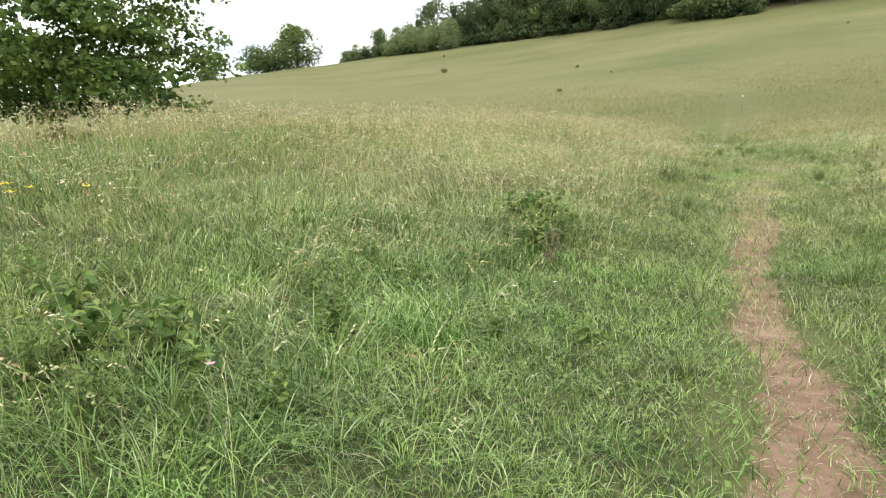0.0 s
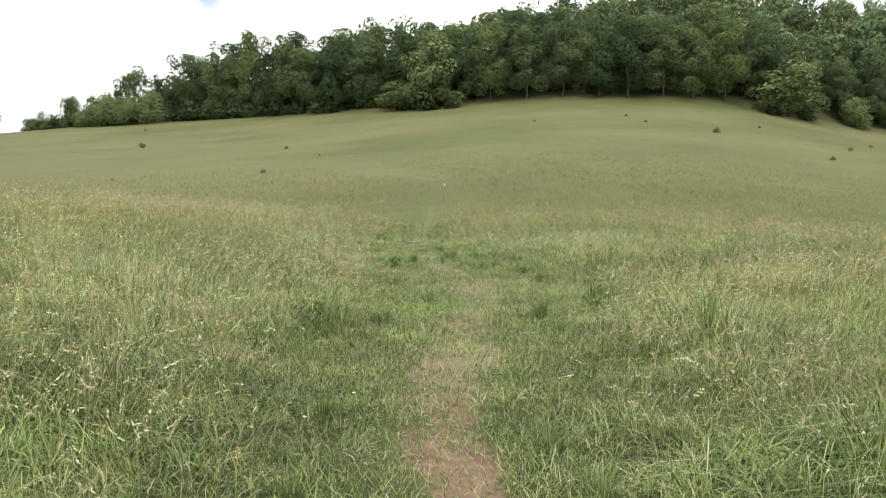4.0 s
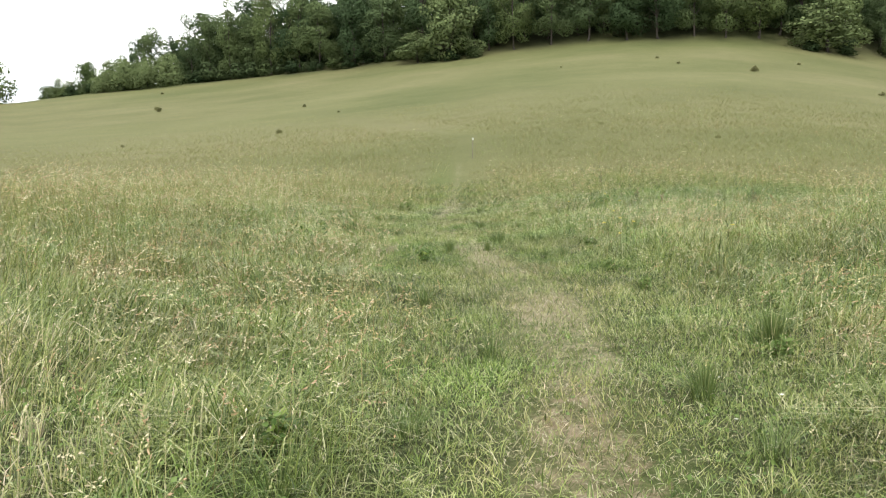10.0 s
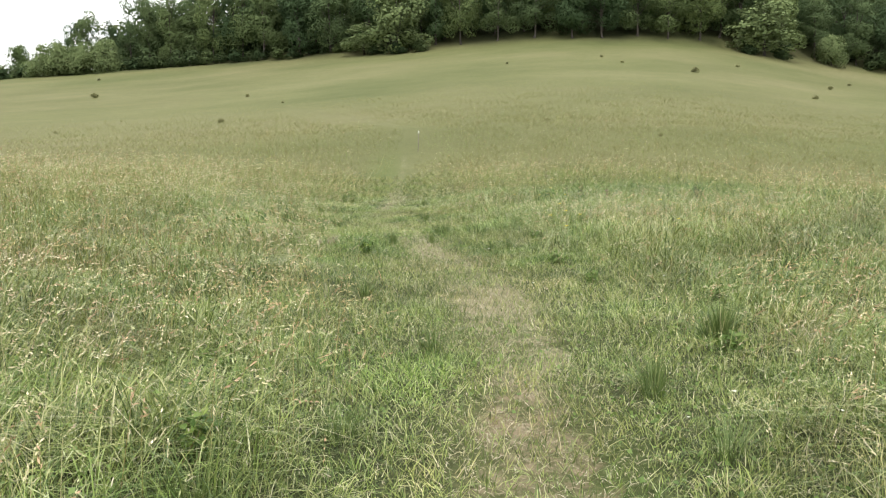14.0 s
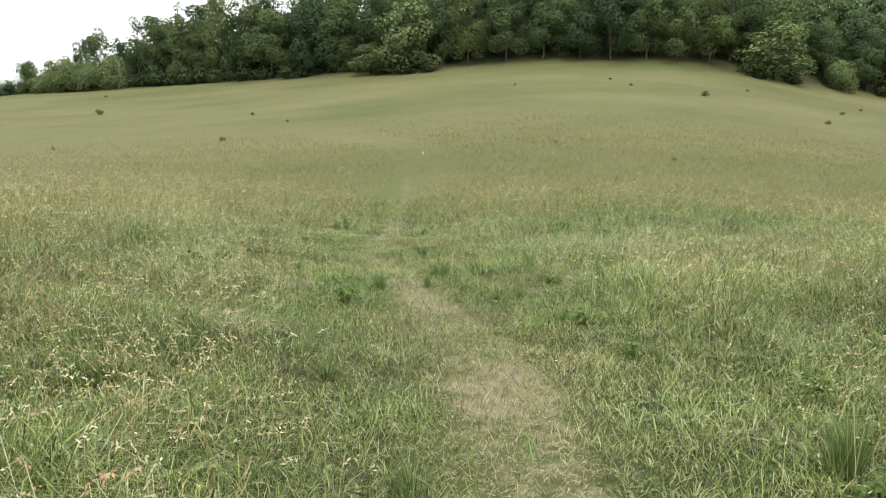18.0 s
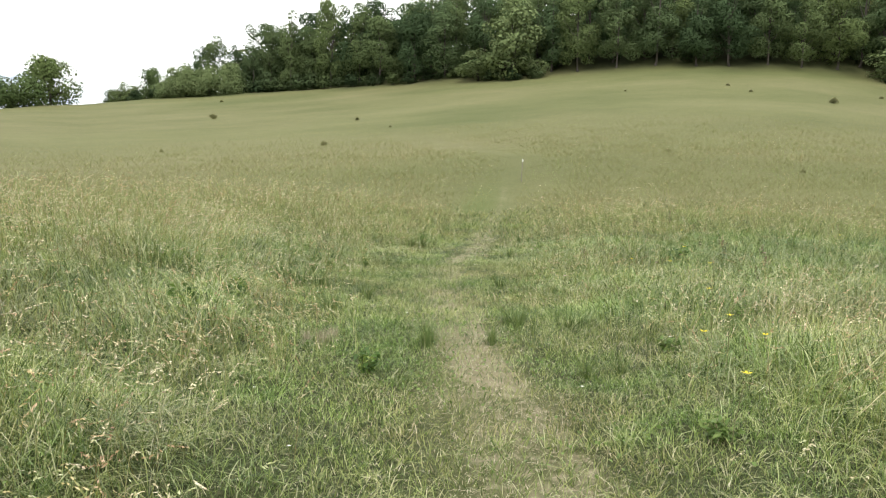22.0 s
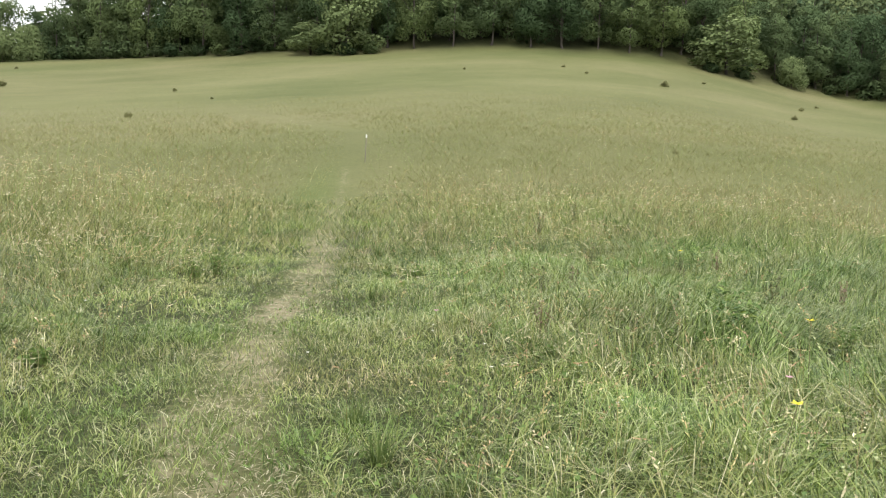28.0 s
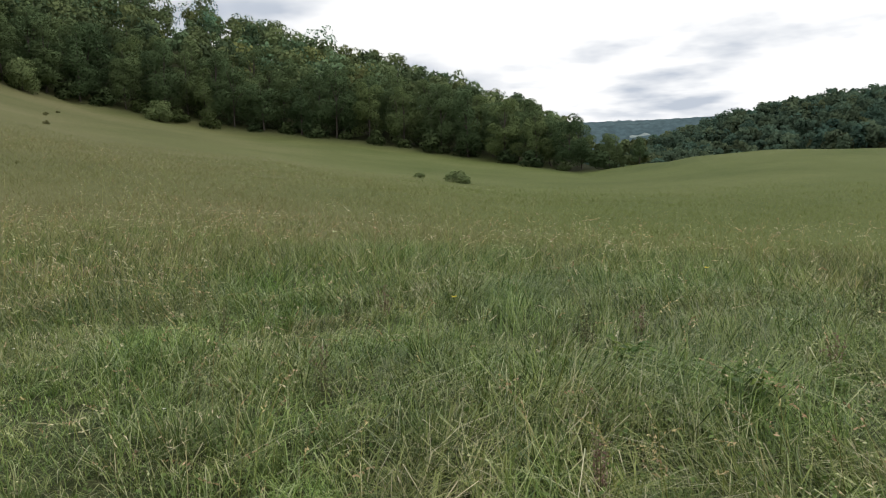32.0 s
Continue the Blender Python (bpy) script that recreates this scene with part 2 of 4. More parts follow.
SEED = foliage("seeding_grass", [(0.0, (0.42, 0.38, 0.22)), (0.35, (0.57, 0.51, 0.34)), (0.75, (0.70, 0.65, 0.49)), (1.0, (0.50, 0.39, 0.28))], rough=0.6, through_light=0.2, tint_layer=True)
STALK = foliage("grass_stalk", [(0.0, (0.17, 0.23, 0.065)), (0.5, (0.25, 0.29, 0.10)), (0.85, (0.36, 0.35, 0.165)), (1.0, (0.48, 0.43, 0.25))], rough=0.6, through_light=0.15, tint_layer=True)
STRAW = foliage("dry_straw", [(0.0, (0.28, 0.24, 0.155)), (0.6, (0.40, 0.36, 0.24)), (1.0, (0.50, 0.46, 0.34))], rough=0.7, through_light=0.1)
WEED = foliage("weed_leaf", [(0.0, (0.10, 0.165, 0.042)), (0.6, (0.155, 0.235, 0.060)), (1.0, (0.23, 0.305, 0.09))], through_light=0.4)
BROAD_LEAF = foliage("broad_weed_leaf", [(0.0, (0.055, 0.105, 0.024)), (0.5, (0.10, 0.175, 0.040)), (0.85, (0.19, 0.28, 0.06)), (1.0, (0.30, 0.37, 0.09))], through_light=0.35, rough=0.45)
RED_LEAF = foliage("red_dock_leaf", [(0.0, (0.16, 0.10, 0.075)), (0.6, (0.26, 0.16, 0.125)), (1.0, (0.34, 0.25, 0.20))], through_light=0.2)
DARK_WEED = foliage("dark_weed_leaf", [(0.0, (0.062, 0.0775, 0.031)), (0.6, (0.0992, 0.115, 0.0496)), (1.0, (0.149, 0.136, 0.0744))])
TREE_TINTS = [(0.0, (0.60, 0.70, 0.70)), (0.3, (0.84, 0.92, 0.92)), (0.6, (1.05, 1.05, 1.0)), (0.85, (1.2, 1.17, 1.04)), (1.0, (1.38, 1.32, 1.1))]
# blue raised a little in OAK and WOODS for the haze of distance
OAK = foliage("oak_leaves", [(0.0, (0.098, 0.136, 0.062)), (0.5, (0.110, 0.151, 0.068)), (1.0, (0.123, 0.166, 0.075))], through_light=0.28, per_object=TREE_TINTS, rough=0.85, spec=0.08)
LIGHT_TREE = foliage("light_leaves", [(0.0, (0.142, 0.187, 0.080)), (0.5, (0.180, 0.232, 0.098)), (1.0, (0.222, 0.276, 0.120))], through_light=0.22, rough=0.85, spec=0.08)
# darker than the oak: shade at the wood's foot is in the colour
SHADED_BUSH_LEAF = foliage("shaded_bush_leaves", [(0.0, (0.050, 0.072, 0.032)), (0.5, (0.064, 0.090, 0.039)), (1.0, (0.080, 0.108, 0.047))], through_light=0.18, per_object=TREE_TINTS, rough=0.85, spec=0.08)
FIELD_LEAF = foliage("field_tree_leaves", [(0.0, (0.095, 0.135, 0.050)), (0.5, (0.120, 0.165, 0.060)), (1.0, (0.145, 0.19, 0.072))], through_light=0.2, per_object=[(0.0, (0.8, 0.85, 0.85)), (1.0, (1.1, 1.08, 1.0))], rough=0.85, spec=0.08)
WOODS = foliage("wood_leaves", [(0.0, (0.128, 0.172, 0.080)), (0.5, (0.141, 0.187, 0.087)), (1.0, (0.154, 0.203, 0.095))], through_light=0.28, rough=0.85, spec=0.08, tint_layer=True)
# haze of distance is put into these leaf colours
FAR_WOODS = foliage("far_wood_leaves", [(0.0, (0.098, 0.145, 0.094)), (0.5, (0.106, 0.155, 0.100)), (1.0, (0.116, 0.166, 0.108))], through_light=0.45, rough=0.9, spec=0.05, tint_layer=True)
CLUMP_LEAF = foliage("clump_leaf", [(0.0, (0.17, 0.18, 0.072)), (0.6, (0.22, 0.225, 0.095)), (1.0, (0.27, 0.25, 0.12))], through_light=0.4)
# spots paint the lit and the shaded parts of the crown into the leaves
MAPLE = foliage("maple_leaves", [(0.0, (0.070, 0.125, 0.036)), (0.5, (0.115, 0.19, 0.05)), (1.0, (0.19, 0.275, 0.068))], through_light=0.45, spots=[((0.28, 0.38, 0.08), 0.5, 0.50, 0.62, 0.6, "MIX"), ((0.5, 0.58, 0.6), 0.8, 0.50, 0.62, 0.7, "MULTIPLY")])
BARK = plain("bark", [(0.3, (0.045, 0.037, 0.030)), (0.7, (0.10, 0.085, 0.07))], 3.0, stretch=(3, 3, 0.5), bump=0.8)
STEM = plain("weed_stem", [(0.3, (0.12, 0.13, 0.05)), (0.7, (0.22, 0.20, 0.10))], 20.0)
# both ridge colours carry the blue haze of distance
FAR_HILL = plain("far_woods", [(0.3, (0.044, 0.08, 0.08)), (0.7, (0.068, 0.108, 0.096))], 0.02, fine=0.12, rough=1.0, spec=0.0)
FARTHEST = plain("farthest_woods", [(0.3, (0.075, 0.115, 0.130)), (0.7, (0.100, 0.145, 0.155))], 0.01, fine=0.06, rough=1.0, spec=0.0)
PALE_FIELD = plain("pale_far_field", [(0.3, (0.21, 0.26, 0.25)), (0.7, (0.27, 0.31, 0.30))], 0.05, rough=1.0, spec=0.0)
WHITE_PAINT = plain("white_paint", [(0.3, (0.72, 0.72, 0.68)), (0.7, (0.82, 0.82, 0.78))], 30.0, rough=0.5)
GREY_WOOD = plain("weathered_wood", [(0.3, (0.16, 0.14, 0.11)), (0.7, (0.28, 0.25, 0.21))], 8.0, stretch=(4, 4, 0.4))
YELLOW = foliage("yellow_petals", [(0.0, (0.75, 0.55, 0.02)), (1.0, (0.9, 0.75, 0.05))], rough=0.5)
WHITE_BLOOM = foliage("white_petals", [(0.0, (0.70, 0.70, 0.62)), (1.0, (0.85, 0.85, 0.80))], rough=0.5)
PINK_BLOOM = foliage("pink_petals", [(0.0, (0.50, 0.25, 0.32)), (1.0, (0.62, 0.38, 0.44))], rough=0.5)

# ---- plan ----
ORIGIN = (5.0, 12.0)
# the field's upper edge round the origin: bearing, distance, height
EDGE = np.array([
    (-180, 160, -6), (-120, 165, -6), (-60, 165, 2), (-23.8, 171, 12.6), (-15.6, 211, 20.4), (-10.1, 241, 26.5), (-5.1, 242, 29.4), (0.1, 237, 31.5),
    (6.4, 222, 32), (14.7, 203, 32.2), (21.9, 193, 32.5), (27.4, 191, 33.3), (31.5, 193, 33.7), (37.4, 197, 33.1), (41.1, 204, 32.3),
    (44.7, 214, 30.8), (49, 230, 28.6), (54, 233, 24.3), (60.9, 229, 18.7), (68.4, 218, 15.1), (76.2, 205, 9.7), (83.8, 188, 5.2),
    (91.1, 170, 7.8), (98.2, 165, 8.5), (103.1, 164, 8), (125, 160, 5), (180, 160, -6)])
# the wooded ridge behind it
RIDGE = np.array([
    (-180, 300, -12), (-40, 300, 2), (-10.9, 293, 22), (0.3, 262, 36), (5.9, 254, 38), (13.7, 246, 48), (21.8, 256, 56.5), (31.2, 291, 73), (38.2, 302, 78),
    (46.3, 312, 72), (50.8, 339, 74.5), (58.2, 338, 65), (65.5, 332, 55), (69.3, 326, 46.5), (72.9, 320, 39.5), (81.1, 294, 21), (85.7, 273, 9), (92, 260, -4),
    (110, 260, -4), (180, 300, -12)])
TRACK = np.array([(-6, -1.6), (-1, 0.1), (2.96, 1.35), (4.4, 1.95), (5.8, 2.3), (7.9, 3.12), (9.6, 3.68), (11.0, 4.36), (12.4, 5.15), (13.5, 5.64), (14.4, 5.95), (15.7, 6.38),
                  (16.8, 6.68), (18.2, 6.88), (20.5, 7.3), (22.5, 7.65), (24.5, 8.2), (26, 8.8), (28, 9.7), (31, 10.75), (34, 11.8), (40, 14), (60, 22)])


def value_noise(x, y, size, seed):
    """Smooth noise from 0 to 1 with features of that many metres."""
    x, y = np.asarray(x, float) / size, np.asarray(y, float) / size
    i, j = np.floor(x).astype(int), np.floor(y).astype(int)
    u, v = x - i, y - j
    u, v = u * u * (3 - 2 * u), v * v * (3 - 2 * v)

    def corner(a, b):
        n = (a * 374761393 + b * 668265263 + seed * 974711) & 0x7FFFFFFF
        n = ((n ^ (n >> 13)) * 1274126177) & 0x7FFFFFFF
        return ((n ^ (n >> 16)) & 0xFFFF) / 65535.0

    return (corner(i, j) * (1 - u) + corner(i + 1, j) * u) * (1 - v) + (corner(i, j + 1) * (1 - u) + corner(i + 1, j + 1) * u) * v


def smooth(x, a, b):
    t = np.clip((x - a) / (b - a), 0, 1)
    return t * t * (3 - 2 * t)


def off_track(x, y):
    """Metres to the right of the trodden line."""
    return (x - np.interp(y, TRACK[:, 0], TRACK[:, 1])) * 0.94


def wear(x, y):
    """How far the sward is worn away, 0 to 1."""
    side = off_track(x, y) + (value_noise(x, y, 0.7, 5) - 0.5) * 0.22 + (value_noise(x, y, 0.22, 25) - 0.5) * 0.14
    d = np.where(side > 0, side / (1 + 1.1 * (1 - smooth(y, 3.0, 4.6))), -side)
    half = 0.13 + 0.13 * value_noise(x, y, 1.6, 6) + 0.12 * smooth(-y, -5, 1) + 0.12 * smooth(y, 8, 11) - 0.06 * smooth(y, 19, 24)
    bare = 1 - smooth(d, half * 0.55, half * 1.35)
    worn = 0.34 + 0.24 * smooth(y, 7, 10) + (0.66 - 0.24 * smooth(y, 7, 10)) * smooth(0.6 * value_noise(x, y, 0.9, 7) + 0.4 * value_noise(x, y, 0.35, 19) + 0.35 * smooth(-y, -9, -4), 0.34, 0.60)
    return bare * worn * (1 - 0.15 * smooth(y, 2.2, 4.5)) * (1 - 0.10 * smooth(y, 7, 10)) * (1 - 0.20 * smooth(y, 18, 23)) * (1 - 0.3 * smooth(y, 30, 44)) * (1 - smooth(y, 48, 62)) * smooth(y, -8, -5)


def trodden(x, y):
    """How far grass is trampled short, 0 to 1, a little wider than the bare line."""
    return (1 - smooth(np.abs(off_track(x, y) + (value_noise(x, y, 0.6, 8) - 0.5) * 0.3), 0.12 + 0.08 * smooth(y, 8, 11), 0.52 + 0.12 * smooth(y, 8, 11) - 0.16 * smooth(y, 18, 23))) * (0.55 + 0.45 * value_noise(x, y, 1.1, 10)) * (1 - 0.4 * smooth(y, 30, 44))


def height(x, y):
    x, y = np.asarray(x, float), np.asarray(y, float)
    side = off_track(x, y)
    near = np.interp(y, [-30, 0, 5, 10, 15, 20, 25, 30, 45], [-1.6, 0.03, 0.36, 0.67, 0.93, 1.13, 1.27, 1.38, 1.75])
    near = near + 0.055 * np.clip(side - 1, 0, 5) - 0.055 * np.clip(side - 8, 0, 40) + 0.065 * np.clip(-side - 1, 0, 7) - 0.05 * np.clip(-side - 10, 0, 30)
    dx, dy = x - ORIGIN[0], y - ORIGIN[1]
    r, bearing = np.hypot(dx, dy), np.degrees(np.arctan2(dx, dy))
    er, ez = np.interp(bearing, EDGE[:, 0], EDGE[:, 1]), np.interp(bearing, EDGE[:, 0], EDGE[:, 2])
    rr, rz = np.interp(bearing, RIDGE[:, 0], RIDGE[:, 1]), np.interp(bearing, RIDGE[:, 0], RIDGE[:, 2])
    power = np.interp(bearing, [-180, 60, 76, 180], [1.45, 1.45, 2.0, 2.0])
    s = r / er
    eased = sum(np.interp(bearing + k, EDGE[:, 0], EDGE[:, 2]) for k in (-5, -2.5, 0, 2.5, 5)) / 5
    ez_field = eased + (ez - eased) * smooth(s, 0.5, 0.85)
    field = 0.7 + (ez_field - 0.7) * np.clip(s, 0, 1) ** power
    up = np.clip((r - er) / (rr - er), 0, 1)
    woods = ez + (rz - ez) * up
    beyond = np.maximum(rz - 0.30 * (r - rr), -14)
    right_hill = np.interp(bearing, [84, 90, 97, 104, 112, 140, 170], [-14, 20, 44, 57, 62, 62, -14])
    hill = -14 + (right_hill + 14) * np.exp(-(((r - 700) / 170) ** 2))
    far = np.where(s <= 1, field, np.where(r <= rr, woods, np.maximum(beyond, hill)))
    w = smooth(r, 22, 52)
    z = near * (1 - w) + far * w
    bumps = (value_noise(x, y, 1.3, 1) - 0.5) * 0.08 + (value_noise(x, y, 4.0, 2) - 0.5) * 0.14
    bumps = bumps * (0.35 + 0.65 * smooth(np.abs(side), 0.3, 1.5)) * (1 - smooth(r, 60, 140))
    return z + bumps - 0.05 * wear(x, y)


# ---- mesh helpers ----
def raw_mesh(name, verts, tris, mat, soft=False, normals=None):
    """A mesh of triangles from arrays; normals, one a corner point, round off a mass of leaves."""
    me = bpy.data.meshes.new(name)
    verts, tris = np.ascontiguousarray(verts, np.float32).reshape(-1, 3), np.ascontiguousarray(tris, np.int32).reshape(-1, 3)
    me.vertices.add(len(verts))
    me.vertices.foreach_set("co", verts.ravel())
    me.loops.add(tris.size)
    me.loops.foreach_set("vertex_index", tris.ravel())
    me.polygons.add(len(tris))
    me.polygons.foreach_set("loop_start", np.arange(0, tris.size, 3, dtype=np.int32))
    if soft:
        me.polygons.foreach_set("use_smooth", np.ones(len(tris), dtype=bool))
    me.update(calc_edges=True)
    if normals is not None:
        me.normals_split_custom_set_from_vertices(np.asarray(normals, np.float32).reshape(-1, 3).tolist())
    me.materials.append(mat)
    return me


def pieces(units, tris):
    """Many alike pieces: units is (n, k, 3), tris the faces of one."""
    n, k, _ = units.shape
    return units.reshape(-1, 3), (np.arange(n)[:, None, None] * k + np.asarray(tris)[None]).reshape(-1, 3)


def joined(lists):
    verts, tris, start = [], [], 0
    for v, f in lists:
        verts.append(np.asarray(v, float).reshape(-1, 3))
        tris.append(np.asarray(f, int).reshape(-1, 3) + start)
        start += len(verts[-1])
    return np.concatenate(verts), np.concatenate(tris)


def child(name, me, parent, label=""):
    ob = new(name, me)
    ob.parent = parent
    if label:
        tagged(ob, label)
    return ob


def tube(points, radii, sides=6):
    """A round limb along points."""
    points = np.asarray(points, float)
    rings = []
    for i, p in enumerate(points):
        a = points[min(i + 1, len(points) - 1)] - points[max(i - 1, 0)]
        a = a / (np.linalg.norm(a) + 1e-9)
        u = np.cross(a, (0.3, 0.9, 0.1))
        u = u / (np.linalg.norm(u) + 1e-9)
        w = np.cross(a, u)
        t = np.arange(sides) * 2 * np.pi / sides
        rings.append(p + radii[i] * (np.cos(t)[:, None] * u + np.sin(t)[:, None] * w))
    v = np.concatenate(rings)
    f = []
    for i in range(len(points) - 1):
        for k in range(sides):
            a, b = i * sides + k, i * sides + (k + 1) % sides
            f += [(a, b, b + sides), (a, b + sides, a + sides)]
    end = (len(points) - 1) * sides
    f += [(end, end + k, end + k + 1) for k in range(1, sides - 1)]
    return v, np.array(f)


def leaf_cards(rng, centres, normals, size, narrow=0.6, loose=0.55):
    """Folded leaf shapes of four corners at centres, facing roughly along normals."""
    n = len(centres)
    nrm = normals + rng.normal(0, loose, (n, 3))
    nrm /= np.linalg.norm(nrm, axis=1, keepdims=True) + 1e-9
    a = np.cross(nrm, rng.normal(0, 1, (n, 3)))
    a /= np.linalg.norm(a, axis=1, keepdims=True) + 1e-9
    b = np.cross(nrm, a)
    s = (size * rng.uniform(0.6, 1.3, n))[:, None]
    units = np.stack([centres - a * s * 0.5, centres + b * s * narrow * 0.5 + nrm * s * 0.12, centres + a * s * 0.5, centres - b * s * narrow * 0.5 + nrm * s * 0.12], 1)
    return pieces(units, [(0, 2, 1), (0, 3, 2)])


def crown(rng, tall, base, wide, lobes, cards, size, narrow=0.75, foot=0.16, loose=0.5):
    """A broad-leaved crown of uneven lobes; returns the leaves and the lobes."""
    t = rng.uniform(0.0, 1.0, lobes)
    env = np.sin(np.pi * (foot + (0.90 - foot) * t)) ** 0.55
    ang, rad = rng.uniform(0, 2 * np.pi, lobes), wide * env * rng.uniform(0.25, 0.78, lobes)
    centre = np.stack([np.cos(ang) * rad, np.sin(ang) * rad, base + (tall - base) * (0.10 + 0.76 * t)], 1)
    size_of = wide * rng.uniform(0.26, 0.46, lobes) * (0.65 + 0.4 * env)
    pick = rng.choice(lobes, cards, p=size_of**2 / (size_of**2).sum())
    d = rng.normal(0, 1, (cards, 3))
    d[:, 2] += 0.25
    d /= np.linalg.norm(d, axis=1, keepdims=True)
    at = centre[pick] + d * (size_of[pick] * rng.uniform(0.82, 1.06, cards))[:, None] * np.array([1, 1, 0.85])
    at[:, 2] = np.maximum(at[:, 2], base * 0.75)
    away = at - np.array([0, 0, base + (tall - base) * 0.35])
    away /= np.linalg.norm(away, axis=1, keepdims=True) + 1e-9
    round_off = d * 0.62 + away * 0.62 + rng.normal(0, 0.07, d.shape)
    round_off /= np.linalg.norm(round_off, axis=1, keepdims=True) + 1e-9
    return leaf_cards(rng, at, d + np.array([0, 0, 0.2]), size, narrow, loose), centre, np.repeat(round_off, 4, axis=0)


def trunk(rng, tall, base, thick, centre, limbs=7):
    lean = rng.normal(0, 0.02, 2) * tall
    stem = [(0, 0, -0.4), (0, 0, 0.3), (lean[0] * 0.4, lean[1] * 0.4, base), (lean[0], lean[1], tall * 0.62), (lean[0] * 1.2, lean[1] * 1.2, tall * 0.86)]
    lists = [tube(stem, [thick * 1.5, thick, thick * 0.8, thick * 0.4, thick * 0.1], 8)]
    for c in centre[rng.choice(len(centre), min(limbs, len(centre)), replace=False)]:
        z0 = np.clip(c[2] * 0.6, base * 0.8, tall * 0.6)
        k = z0 / (tall * 0.62)
        p0 = np.array([lean[0] * k, lean[1] * k, z0])
        lists.append(tube([p0, p0 * 0.45 + c * 0.55 + (0, 0, 0.2), c], [thick * 0.4, thick * 0.25, thick * 0.08], 5))
    return joined(lists)


# ---- ground ----
def steps(a, b, fine, reach, grow=1.085):
    mid = list(np.arange(a, b, fine))
    out, d, x = [], fine, 0.0
    while x < reach:
        d *= grow
        x += d
        out.append(x)
    return np.array([a - o for o in reversed(out)] + mid + [mid[-1] + o for o in out])


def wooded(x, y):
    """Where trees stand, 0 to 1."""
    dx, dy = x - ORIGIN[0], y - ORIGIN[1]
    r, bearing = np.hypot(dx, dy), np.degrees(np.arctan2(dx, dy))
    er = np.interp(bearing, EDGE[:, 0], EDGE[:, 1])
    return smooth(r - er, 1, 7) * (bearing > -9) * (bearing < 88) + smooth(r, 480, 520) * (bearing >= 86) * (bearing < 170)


def build_ground():
    xs, ys = steps(-1.5, 12.5, 0.13, 2600), steps(-3, 33, 0.13, 2600)
    gx, gy = np.meshgrid(xs, ys)
    gz = height(gx, gy)
    nx, ny = len(xs), len(ys)
    idx = np.arange(nx * ny).reshape(ny, nx)
    a, b, c, d = idx[:-1, :-1].ravel(), idx[:-1, 1:].ravel(), idx[1:, 1:].ravel(), idx[1:, :-1].ravel()
    me = raw_mesh("ground", np.stack([gx, gy, gz], -1), np.concatenate([np.stack([a, b, c], 1), np.stack([a, c, d], 1)]), TURF, True)
    layer = me.attributes.new("wear", "FLOAT_COLOR", "POINT")
    w = wear(gx, gy).ravel()
    # cover: where the turf takes the colour darkened for shade under grass
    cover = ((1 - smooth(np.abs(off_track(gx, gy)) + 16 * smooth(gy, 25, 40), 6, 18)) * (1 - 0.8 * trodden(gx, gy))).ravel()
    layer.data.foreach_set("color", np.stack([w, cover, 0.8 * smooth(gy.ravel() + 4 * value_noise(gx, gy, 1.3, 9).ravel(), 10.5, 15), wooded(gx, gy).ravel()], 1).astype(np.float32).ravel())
    bearing = np.degrees(np.arctan2(gx - ORIGIN[0], gy - ORIGIN[1])).ravel()
    strip = (off_track(gx, gy) + 0.9).ravel()
    lush = np.clip(0.9 * np.exp(-((strip / 0.9) ** 2)) * (smooth(gy, 22, 30) * (1 - smooth(gy, 42, 56))).ravel() + 0.95 * smooth(bearing, 45, 78) + 0.22 * smooth(0.6 * value_noise(gx, gy, 38, 30).ravel() + 0.4 * value_noise(gx, gy, 11, 31).ravel(), 0.40, 0.75), 0, 1)
    me.attributes.new("lush", "FLOAT_COLOR", "POINT").data.foreach_set("color", np.stack([lush, lush, lush, lush * 0 + 1], 1).astype(np.float32).ravel())
    return tagged(new("ground", me), "rolling hillside pasture with a trodden red-brown earth path", "ground", kind="structure")


build_ground()


# ---- far hills ----
def far_ridge(name, mat, label, bearings, distance, heights, depth, seed):
    """A long wooded ridge with an uneven tree line along its top."""
    rng = np.random.default_rng(seed)
    n = 260
    t = np.linspace(0, 1, n)
    b = np.radians(np.interp(t, [0, 1], bearings))
    top = np.interp(t, np.linspace(0, 1, len(heights)), heights)
    crowns = 3.5 * np.abs(np.sin(np.arange(n) * 1.9)) * rng.uniform(0.3, 1, n)
    rows = []
    for k, (d, z) in enumerate(((0, -60 + 0 * top), (depth * 0.35, top * 0.55), (depth * 0.7, top * 0.9 + crowns * 0.5), (depth, top + crowns), (depth * 2, -60 + 0 * top))):
        wob = rng.normal(0, 1.5, n) * (0 < k < 4)
        rows.append(np.stack([ORIGIN[0] + np.sin(b) * (distance + d), ORIGIN[1] + np.cos(b) * (distance + d), z + wob * (k < 3)], 1))
    v = np.concatenate(rows)
    f = []
    for k in range(4):
        for i in range(n - 1):
            p = k * n + i
            f += [(p, p + 1, p + n + 1), (p, p + n + 1, p + n)]
    return tagged(new(name, raw_mesh(name, v, f, mat)), label, "hill", kind="structure")


far_ridge("backdrop_far_ridge", FARTHEST, "distant wooded ridge across the valley, tinted blue-green for haze", (60, 125), 1750, [165, 165, 158, 155, 158, 163, 166], 300, 3)
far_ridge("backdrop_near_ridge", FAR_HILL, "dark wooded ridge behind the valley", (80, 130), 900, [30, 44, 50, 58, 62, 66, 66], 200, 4)


